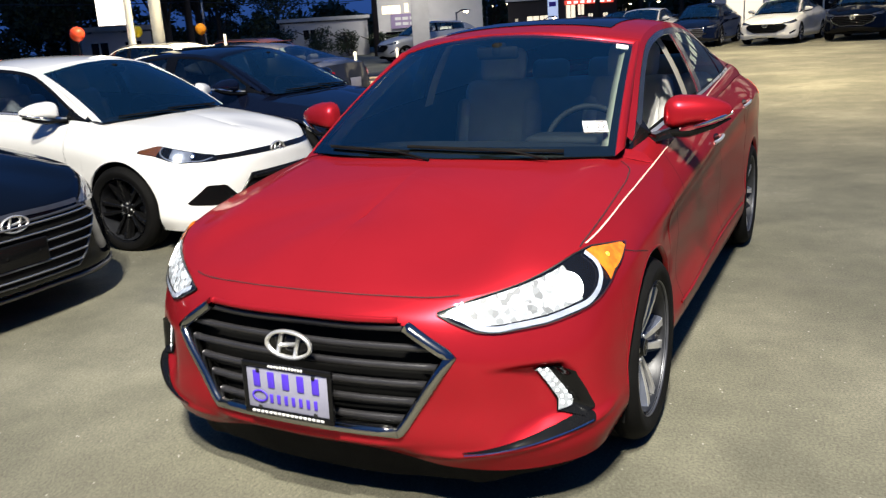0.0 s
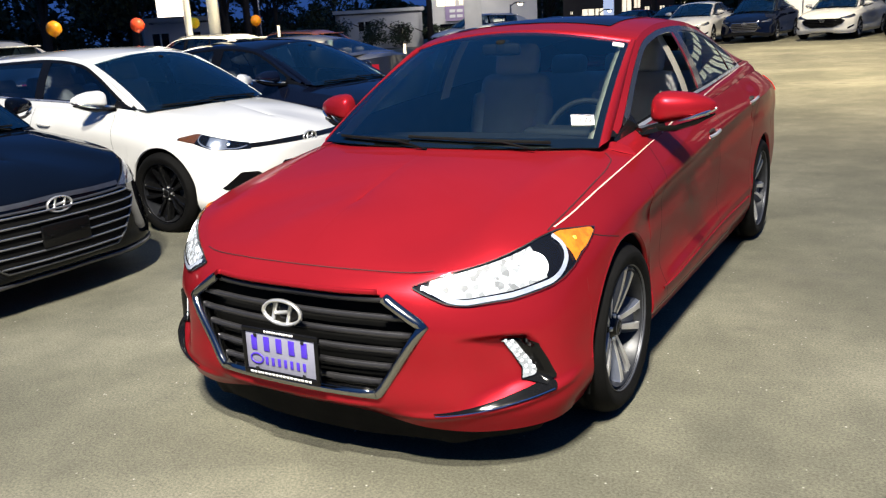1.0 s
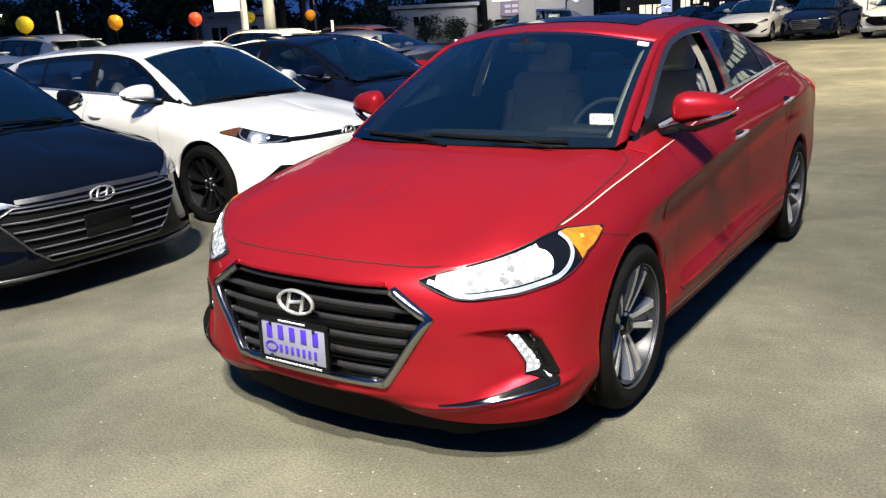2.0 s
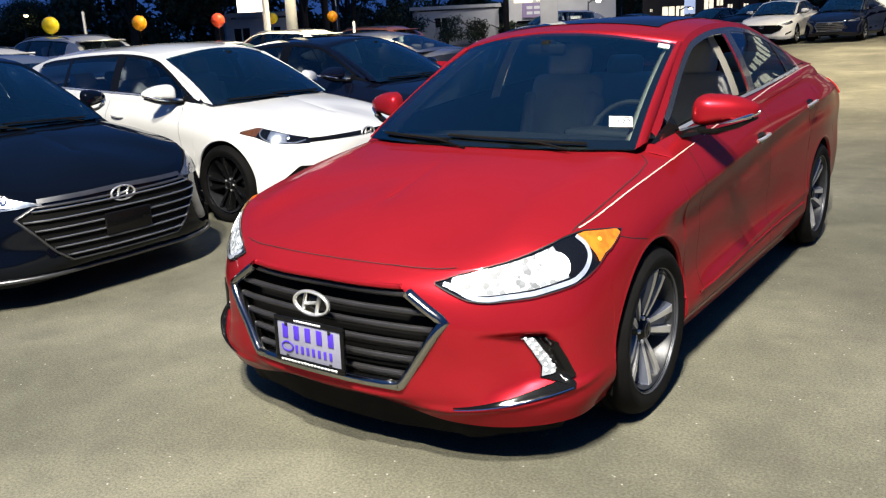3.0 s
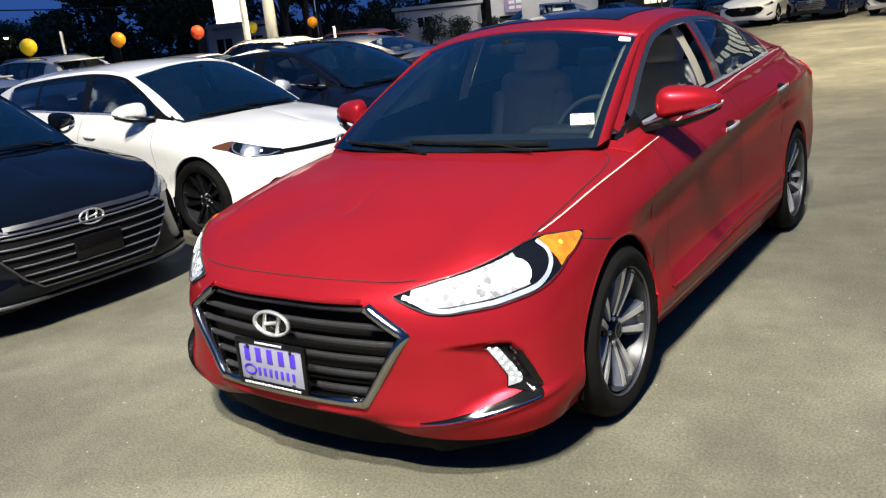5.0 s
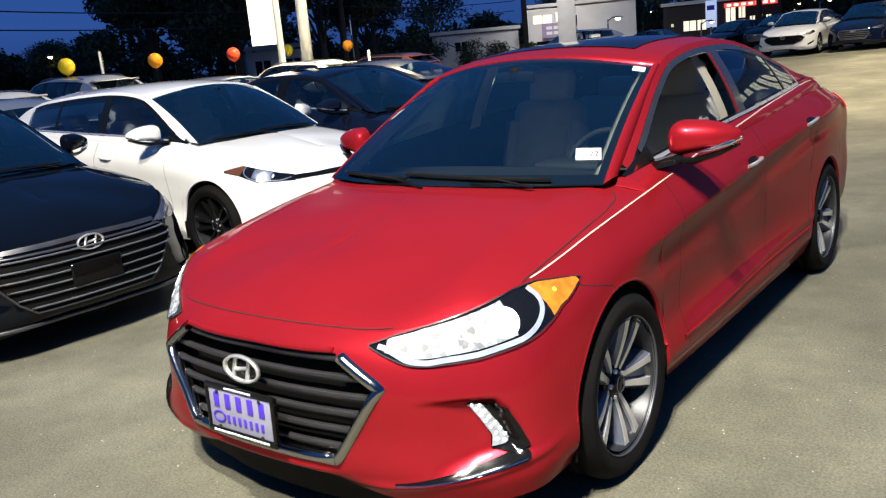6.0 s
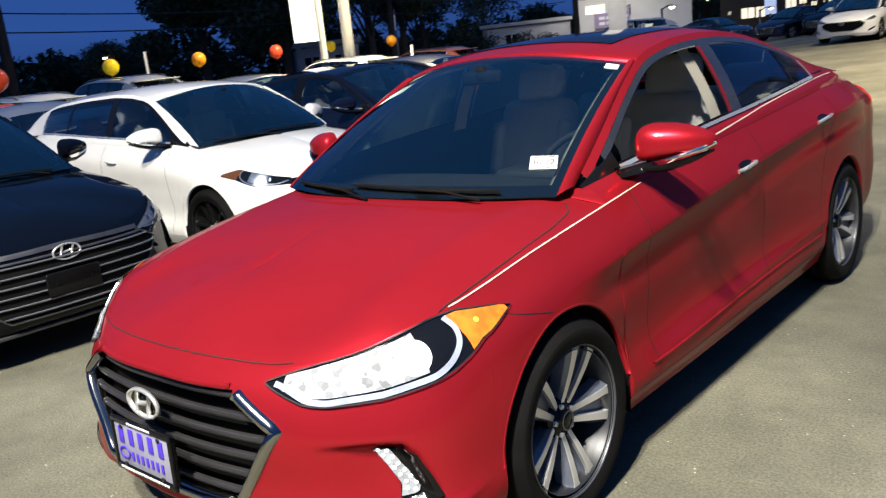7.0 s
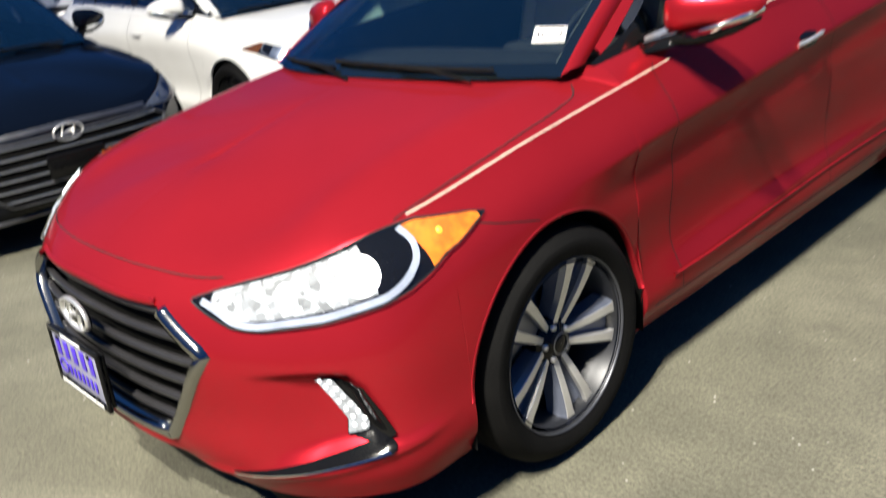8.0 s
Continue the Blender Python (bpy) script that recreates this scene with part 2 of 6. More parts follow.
def rbox(cx, cy, cz, sx, sy, sz, bevel=0.01, seg=2, turn=None):
    """A block with rounded edges."""
    bm = bmesh.new()
    bmesh.ops.create_cube(bm, size=1.0, matrix=Matrix.Diagonal((sx, sy, sz, 1)))
    if bevel:
        bmesh.ops.bevel(bm, geom=bm.edges[:], offset=min(bevel, 0.49 * min(sx, sy, sz)), segments=seg, profile=0.5, affect="EDGES")
    bm.verts.index_update()
    m = Matrix.Translation((cx, cy, cz)) @ (turn or Matrix())
    geo = [tuple(m @ v.co) for v in bm.verts], [tuple(v.index for v in f.verts) for f in bm.faces]
    bm.free()
    return geo


def sweep(path, profile, out=(0, -1, 0), closed=False, scale=None):
    """A bar along a path; the profile's two numbers run across the path and along out."""
    path = [Vector(p) for p in path]
    n, rows = len(path), []
    for i, p in enumerate(path):
        a = path[(i - 1) % n] if closed or i else p
        b = path[(i + 1) % n] if closed or i < n - 1 else p
        t = (b - a).normalized()
        o = Vector(out[i] if isinstance(out, list) else out)
        side = t.cross(o).normalized()
        o = side.cross(t).normalized()
        s = scale[i] if scale else 1.0
        ring = [p + side * (u * s) + o * (v * s) for u, v in profile]
        rows.append(ring + [ring[0]])
    geo = grid(rows, closed)
    if not closed:
        k = len(profile) + 1
        last = (n - 1) * k
        geo = geo[0], geo[1] + [tuple(range(k - 1))[::-1], tuple(last + i for i in range(k - 1))]
    return geo


def circle(r, n=8):
    return [(r * math.cos(2 * math.pi * i / n), r * math.sin(2 * math.pi * i / n)) for i in range(n)]


def lathe(profile, n=48, axis="x"):
    """Turns (radius, height along the axis) pairs into a round body."""
    rows = []
    for i in range(n):
        a = 2 * math.pi * i / n
        c, s = math.cos(a), math.sin(a)
        rows.append([(h, r * c, r * s) if axis == "x" else (r * c, r * s, h) for r, h in profile])
    return grid(rows, True)


def pole_geo(x, y, z0, z1, r0, r1=None, n=10):
    r1 = r0 if r1 is None else r1
    return moved(lathe([(0.001, z0), (r0, z0), (r1, z1), (0.001, z1)], n, "z"), Matrix.Translation((x, y, 0)))


def plate_geo(corners, thick, out):
    """A flat slab from corner points in one plane, thick along out."""
    o = Vector(out).normalized() * thick
    n = len(corners)
    v = [tuple(Vector(c)) for c in corners] + [tuple(Vector(c) + o) for c in corners]
    f = [tuple(range(n))[::-1], tuple(range(n, 2 * n))] + [(i, (i + 1) % n, n + (i + 1) % n, n + i) for i in range(n)]
    return v, f


def spline(xs, ys, x):
    """A smooth curve through (xs, ys), with slopes from the neighbours."""
    xs, ys, x = np.asarray(xs, float), np.asarray(ys, float), np.asarray(x, float)
    d = (ys[1:] - ys[:-1]) / (xs[1:] - xs[:-1]).reshape((-1,) + (1,) * (ys.ndim - 1))
    h = xs[1:] - xs[:-1]
    m = np.empty_like(ys)
    m[0], m[-1] = d[0], d[-1]
    w = (h[1:] / (h[1:] + h[:-1])).reshape((-1,) + (1,) * (ys.ndim - 1))
    m[1:-1] = d[:-1] * w + d[1:] * (1 - w)
    i = np.clip(np.searchsorted(xs, x) - 1, 0, len(xs) - 2)
    hh = h[i].reshape(x.shape + (1,) * (ys.ndim - 1))
    t = ((x - xs[i]) / h[i]).reshape(x.shape + (1,) * (ys.ndim - 1))
    t2, t3 = t * t, t * t * t
    return (2 * t3 - 3 * t2 + 1) * ys[i] + (t3 - 2 * t2 + t) * hh * m[i] + (3 * t2 - 2 * t3) * ys[i + 1] + (t3 - t2) * hh * m[i + 1]


def smooth_step(a, b, x):
    t = min(1.0, max(0.0, (x - a) / (b - a)))
    return t * t * (3 - 2 * t)


# ---- the shape of a car ----
# Sixteen stations run round the plan from the middle of the nose to the middle of the tail.
BASE_X = [0, .25, .48, .68, .81, .868, .89, .885, .885, .885, .89, .893, .87, .80, .55, 0]
BASE_Y = [0, .012, .06, .19, .33, .50, .85, 1.25, 1.8, 2.5, 3.15, 3.55, 3.95, 4.33, 4.51, 4.57]
LEVEL_Z = [
    [.215, .213, .182, .172, .18, .19, .185, .185, .185, .185, .19, .2, .22, .24, .25, .25],
    [.25, .25, .25, .25, .26, .27, .27, .27, .27, .27, .28, .29, .30, .32, .33, .33],
    [.40, .40, .39, .38, .38, .40, .42, .42, .42, .42, .43, .44, .46, .48, .49, .49],
    [.56, .56, .545, .54, .55, .56, .58, .60, .62, .63, .65, .66, .67, .68, .68, .68],
    [.65, .65, .635, .65, .675, .695, .735, .78, .82, .86, .90, .92, .92, .90, .88, .88],
]
LEVEL_IN = [
    [.06, .06, .04, .0, -.005, .03, .06, .05, .045, .045, .045, .05, .06, .08, .08, .08],
    [.015, .015, .0, -.032, -.035, -.01, .02, .01, .008, .008, .01, .01, .02, .03, .03, .03],
    [.0, .0, .0, -.018, -.022, -.008, .0, .032, .044, .042, .012, .0, .005, .0, .0, .0],
    [.008, .008, .004, .004, .002, .002, .002, .026, .034, .03, .012, .005, .008, .005, .005, .005],
    [.03, .03, .04, .045, .045, .035, .03, .03, .03, .03, .025, .022, .02, .03, .04, .04],
]
EDGE_X = [0, .25, .46, .62, .71, .758, .785, .79, .785, .79, .785, .77, .75, .68, .5, 0]
EDGE_Y = [.075, .09, .14, .25, .36, .478, .85, 1.25, 1.8, 2.5, 3.15, 3.55, 3.95, 4.28, 4.44, 4.5]
EDGE_Z = [.69, .688, .685, .713, .755, .782, .845, .893, .948, .985, 1.015, 1.03, 1.02, 1.0, 1.02, 1.03]
SPINE_Y = [.46, .5, .56, .64, .72, .8, .93, 1.03]
SPINE_Z = [.835, .848, .865, .884, .902, .918, .938, .952]
DECK_Y, DECK_Z = [4.02, 4.18, 4.3, 4.4], [1.1, 1.095, 1.09, 1.085]
BELT_Y = [1.2, 1.5, 2.0, 2.6, 3.2, 3.7, 4.05]
BELT_X = [.70, .735, .752, .752, .738, .715, .69]
BELT_Z = [.94, .975, 1.012, 1.04, 1.068, 1.085, 1.08]
SEDAN_ROOF = dict(
    y=[1.2, 1.5, 1.75, 1.9, 2.1, 2.4, 2.8, 3.2, 3.6, 3.9, 4.1],
    x=[.69, .645, .607, .588, .578, .574, .574, .575, .60, .64, .68],
    z=[.93, 1.10, 1.25, 1.325, 1.367, 1.387, 1.372, 1.308, 1.20, 1.115, 1.07],
    sy=[1.78, 2.0, 2.4, 2.9, 3.3, 3.7, 4.05], sz=[1.382, 1.415, 1.434, 1.42, 1.36, 1.235, 1.1],
    back=3.36, end=3.98, panes=[(1.47, 2.36, "open"), (2.36, 2.50, "post"), (2.50, 3.20, "glass"), (3.20, 3.225, "post"), (3.225, 3.5, "glass")])
HATCH_ROOF = dict(
    y=[1.2, 1.5, 1.75, 1.9, 2.1, 2.4, 2.8, 3.3, 3.8, 4.15, 4.35],
    x=[.69, .645, .607, .588, .578, .574, .574, .572, .565, .60, .66],
    z=[.93, 1.10, 1.25, 1.325, 1.367, 1.392, 1.39, 1.37, 1.325, 1.22, 1.09],
    sy=[1.78, 2.0, 2.4, 2.9, 3.3, 3.9, 4.35], sz=[1.382, 1.415, 1.438, 1.435, 1.42, 1.37, 1.1],
    back=4.02, end=4.3, panes=[(1.47, 2.36, "glass"), (2.36, 2.48, "post"), (2.48, 3.22, "glass"), (3.22, 3.27, "post"), (3.27, 3.82, "glass")])


class Shell:
    """The skin of one car, in metres, nose towards -y, driver's side towards +x."""

    def __init__(self, roof, sx=1.0, sy=1.0, sz=1.0, arch=0.352, wheel=0.318, lift=0.0, carved=False):
        self.carved = carved
        self.s, self.roof, self.arch, self.wheel = np.array([sx, sy, sz]), roof, arch, wheel
        self.lift = lift
        self.base = np.array([BASE_X, BASE_Y], float).T * (sx, sy)
        step = np.r_[0, np.cumsum(np.linalg.norm(np.diff(self.base, axis=0), axis=1))]
        self.chord = step
        self.axles = (0.85 * sy, 3.55 * sy)
        self.cache = {}

    def zed(self, z):
        """Scales a height, leaving the wheels' height alone and lifting taller cars."""
        return np.asarray(z) * self.s[2] + self.lift

    def along(self, values, u, sign=1.0):
        v = np.asarray(values, float)
        k = np.interp(u, np.arange(16), self.chord)
        xs = np.r_[-self.chord[1], self.chord, 2 * self.chord[-1] - self.chord[-2]]
        return float(spline(xs, np.r_[sign * v[1], v, sign * v[-2]], np.array([k]))[0])

    def top_end(self, u):
        """Where a column ends: on the bonnet's spine, at the belt line or on the boot lid's spine."""
        sx, sy, sz = self.s
        if u <= 7:
            return np.array([0, spline(range(8), SPINE_Y, np.array([u]))[0] * sy, self.zed(spline(range(8), SPINE_Z, np.array([u]))[0])])
        if u < 12:
            return self.belt(np.interp(u, np.arange(16), BASE_Y))
        return np.array([0, np.interp(u, range(12, 16), DECK_Y) * sy, self.zed(np.interp(u, range(12, 16), DECK_Z))])

    def belt(self, y):
        """y in the unscaled plan."""
        return np.array([np.interp(y, BELT_Y, BELT_X) * self.s[0], y * self.s[1], self.zed(spline(BELT_Y, BELT_Z, np.array([y]))[0])])

    def rail(self, y):
        r = self.roof
        return np.array([spline(r["y"], r["x"], np.array([y]))[0] * self.s[0], y * self.s[1], self.zed(spline(r["y"], r["z"], np.array([y]))[0])])

    def spine(self, y):
        return float(self.zed(spline(self.roof["sy"], self.roof["sz"], np.array([y]))[0]))

    def column(self, u):
        """Lower skin (sill to edge) and upper skin (edge to spine or belt) of the column at station u."""
        key = round(u, 5)
        if key in self.cache:
            return self.cache[key]
        sx, sy, sz = self.s
        e = 0.02
        bx, by = self.along(self.base[:, 0], u, -1), self.along(self.base[:, 1], u)
        u0, u1 = max(0, u - e), min(15, u + e)
        tx = self.along(self.base[:, 0], u1, -1) - self.along(self.base[:, 0], u0, -1)
        ty = self.along(self.base[:, 1], u1) - self.along(self.base[:, 1], u0)
        n = math.hypot(tx, ty)
        nx, ny = ty / n, -tx / n
        pts = []
        for zs, ins in zip(LEVEL_Z, LEVEL_IN):
            d = self.along(ins, u)
            pts.append((bx - nx * d, by - ny * d, float(self.zed(self.along(zs, u)))))
        pts.append((self.along(EDGE_X, u, -1) * sx, self.along(EDGE_Y, u) * sy, float(self.zed(self.along(EDGE_Z, u)))))
        edge, end = np.array(pts[-1]), self.top_end(u)
        if 7 < u < 12:
            mid = (edge + end) / 2 + np.array([.006, 0, .004])
            up = [mid, end]
        else:
            rise = 0.012
            if u <= 7:
                # level across the middle line: the end's slope follows the spine alone
                near, far = np.array([max(0, u - .3)]), np.array([min(7, u + .3)])
                fall = (spline(range(8), SPINE_Z, far)[0] - spline(range(8), SPINE_Z, near)[0]) / (spline(range(8), SPINE_Y, far)[0] - spline(range(8), SPINE_Y, near)[0])
                rise = .25 * (end[2] - edge[2] - (end[1] - edge[1]) * fall)
                rise = rise * smooth_step(1.0, 3.5, u) + .028 * (1 - smooth_step(1.0, 3.5, u))
            up = [edge + (end - edge) * f + np.array([0, 0, rise * 4 * f * (1 - f)]) for f in (0.25, 0.5, 0.75)] + [end]
        a, b = np.array(pts), np.array([edge] + up)
        whole = np.vstack([a, b[1:]])

        def run(p, lo, hi, cut):
            k = np.r_[0, np.cumsum(np.linalg.norm(np.diff(p, axis=0), axis=1) + 1e-6)]
            return spline(k, p, np.linspace(k[lo], k[hi], cut))

        m = len(a) - 1
        w = smooth_step(3.2, 4.8, u) if u < 7 else 1.0
        low = run(a, 0, m, 90) * w + run(whole, 0, m, 90) * (1 - w)
        top = run(b, 0, len(b) - 1, 60) * w + run(whole, m, len(whole) - 1, 60) * (1 - w)
        if u <= 7 and u > 2.2:
            # the bonnet's ridge, from the inner end of the lamp to the foot of the windscreen
            f = np.linspace(0, 1, len(top))
            at = np.interp(u, [2.2, 4, 5.5, 7], [.05, .2, .24, .2])
            d = f - at
            lift = np.where(d > 0, np.exp(-d / .12), np.exp(d / .07)) - math.exp(-at / .07) * (1 - f) - np.exp(-(1 - at) / .12) * f
            top[:, 2] += .024 * smooth_step(2.2, 4.0, u) * lift
        if 6.9 < u < 11.2:
            # the sharp lower crease of the doors, rising to the rear
            y = low[:, 1] / sy
            d = low[:, 2] - self.zed(np.interp(y, [1.3, 3.3], [.315, .405]))
            low[:, 0] += .013 * smooth_step(6.9, 7.6, u) * (1 - smooth_step(10.4, 11.2, u)) * np.where(d > 0, np.exp(-d / .07), np.exp(d / .022))
        if self.carved:
            d = self.carving(u, low[:, 2], low[:, 1])
            low[:, 0] += nx * d
            low[:, 1] += ny * d
        self.cache[key] = low, top
        return low, top

    def carving(self, u, z, y):
        """The hollows and creases pressed into the bumper and the doors: how far the skin stands out, by height."""
        d = np.zeros_like(z)
        if 2.2 < u < 4.7:
            # the scoop round the fog lamp, under a sharp overhang
            roof = np.interp(u, [2.35, 3.4], [.503, .495])
            wall = np.interp(z, [.335, .45, .494], [3.97, 3.72, 3.53])
            foot = .252 + .066 * max(0, (u - 2.12) / 1.74) ** 1.25
            cut = np.array([smooth_step(0, .018, roof - k) * smooth_step(foot - .012, foot + .045, k) for k in z])
            end = np.array([1 - smooth_step(w - .26, w, u) for w in wall])
            d -= .036 * cut * end * smooth_step(2.3, 3.2, u)
        if 1.2 < u < 4.8:
            # the lip below the black blade
            edge = np.interp(u, [1.2, 2.1, 3.3, 3.9, 4.6], [.235, .236, .276, .305, .33])
            d += .011 * np.exp(-((z - edge) / .013) ** 2) * smooth_step(1.2, 2.0, u) * (1 - smooth_step(4.0, 4.8, u))
        if u < 1.6:
            # the chin under the grille
            d += .012 * np.exp(-((z - .262) / .016) ** 2) * (1 - smooth_step(1.0, 1.6, u))
        if 5.6 < u < 13:
            # the line that climbs from the front wheel through the door handles
            line = np.interp(y, [.7, 1.3, 2.14, 3.1, 3.9], [.70, .752, .818, .892, .93])
            k = z - line
            w = smooth_step(6.0, 7.0, u) * (1 - smooth_step(11.6, 12.8, u))
            d += w * (.014 * np.where(k > 0, np.exp(-k / .09), np.exp(k / .02)) - .012 * np.exp(-((k + .075) / .05) ** 2))
        return d

    def station(self, y):
        """The station on the side at length y."""
        us = np.linspace(4, 13, 400)
        return float(np.interp(y, [self.along(self.base[:, 1], u) for u in us], us)) if not hasattr(self, "map_") else float(np.interp(y, self.map_, us))

    def ready(self):
        us = np.linspace(4, 13, 400)
        self.map_ = [self.along(self.base[:, 1], u) for u in us]
        return self

    def on(self, u, z, off=0.0):
        """The place on the lower skin at station u and height z, lifted off by off."""
        low, _ = self.column(u)
        p = np.array([np.interp(z, low[:, 2], low[:, k]) for k in range(2)] + [z])
        if off:
            q = self.on(u + 0.03 if u < 14.9 else u - 0.03, z)
            r = self.on(u, z + 0.006)
            n = np.cross(q - p, r - p) * (1 if u < 14.9 else -1)
            p = p + n / np.linalg.norm(n) * off
        return p

    def over(self, u, f, off=0.0):
        """The place on the upper skin, f from the edge (0) to the spine (1)."""
        _, top = self.column(u)
        k = f * (len(top) - 1)
        p = np.array([np.interp(k, range(len(top)), top[:, c]) for c in range(3)])
        return p + np.array([0, 0, off])

    def nose_y(self, x, z):
        us = np.linspace(0, 4.5, 60)
        ps = np.array([self.on(u, z) for u in us])
        return float(np.interp(abs(x), ps[:, 0], ps[:, 1]))

    def arch_z(self, y):
        for yc in self.axles:
            if abs(y - yc) < self.arch:
                return self.wheel + math.sqrt(self.arch ** 2 - (y - yc) ** 2)
        return 0.0

    def stations(self, step):
        ks = np.arange(0, self.chord[-1] + step / 2, step)
        us = list(np.interp(np.minimum(ks, self.chord[-1]), self.chord, np.arange(16)))
        us += [5.0, 7.0, 12.0]
        n = max(10, int(1.1 / step))
        for yc in self.axles:
            a, b = self.station(yc - self.arch), self.station(yc + self.arch)
            us = [u for u in us if not a - 0.02 <= u <= b + 0.02]
            us += [self.station(yc + self.arch * 0.9999 * math.cos(math.pi * i / n)) for i in range(n + 1)]
            us += [a - 0.004, b + 0.004]
        return sorted(set(us))

    def lower_grid(self, step, rows, push=None):
        us, out = self.stations(step), []
        for u in us:
            low, _ = self.column(u)
            y = np.interp(0.5, low[:, 2], low[:, 1])
            z0 = max(low[0, 2], self.arch_z(y)) if 4 < u < 13 else low[0, 2]
            zs = low[:, 2]
            k0 = float(np.interp(z0, zs, np.arange(len(zs))))
            ks = np.linspace(k0, len(zs) - 1, rows)
            p = np.stack([np.interp(ks, np.arange(len(zs)), low[:, c]) for c in range(3)], 1)
            if push:
                p = np.array([push(v) for v in p])
            out.append(p)
        return us, np.array(out)

    def upper_grid(self, a, b, step, rows, even=False):
        us = [u for u in self.stations(step) if a <= u <= b]
        if even:
            ends = np.interp([a, b], np.arange(16), self.chord)
            us = list(np.interp(np.linspace(*ends, int((ends[1] - ends[0]) / step) + 2), self.chord, np.arange(16)))
        out = []
        for u in us:
            _, top = self.column(u)
            ks = np.linspace(0, len(top) - 1, rows)
            out.append(np.stack([np.interp(ks, np.arange(len(top)), top[:, c]) for c in range(3)], 1))
        return us, np.array(out)

    def screen(self, a, b):
        """The windscreen: a across (-1 to 1), b up (0 to 1)."""
        sx, sy, sz = self.s
        base = np.array([.672 * a * sx, (.97 + .175 * a * a) * sy, self.zed(.95 - .012 * a * a)])
        top = np.array([.562 * a * sx, (1.79 + .085 * a * a) * sy, self.spine(1.79) - (self.spine(1.79) - self.rail(1.875)[2]) * a * a * 0.96])
        n = np.array([0, -.55, .83])
        return base + (top - base) * b + n * 0.035 * 4 * b * (1 - b) * (1 - 0.35 * a * a)

    def crown(self, a, y):
        """The roof and rear window: a across, y along (unscaled)."""
        r = self.rail(y)
        z = self.spine(y)
        return np.array([r[0] * a, r[1], z + (r[2] - z) * abs(a) ** 2.3])

    def flank(self, y, w, off=0.0):
        """The side of the cabin: from the belt (0) to the roof rail (1)."""
        a, b = self.belt(y), self.rail(y)
        p = a + (b - a) * w
        h = max(0.0, b[2] - a[2])
        return p + np.array([0.05 * h * 4 * w * (1 - w) + off, 0, off * 0.4])


def strip(path, width, out):
    """A narrow flat band along a path on a surface; out gives each place's outward way."""
    rows = []
    for i, p in enumerate(path):
        t = path[min(i + 1, len(path) - 1)] - path[max(i - 1, 0)]
        s = np.cross(t, out[i])
        s = s / (np.linalg.norm(s) + 1e-9) * width / 2
        rows.append([p - s, p + s])
    return grid(rows)


def split_faces(geo, choose):
    """Sorts the faces of a sheet by the name that choose gives for each face's middle."""
    verts, faces = geo
    arr, out = np.array(verts), {}
    for f in faces:
        out.setdefault(choose(arr[list(f)].mean(0)), []).append(f)
    made = {}
    for name, fs in out.items():
        used = sorted({i for f in fs for i in f})
        back = {i: k for k, i in enumerate(used)}
        made[name] = [verts[i] for i in used], [tuple(back[i] for i in f) for f in fs]
    return made


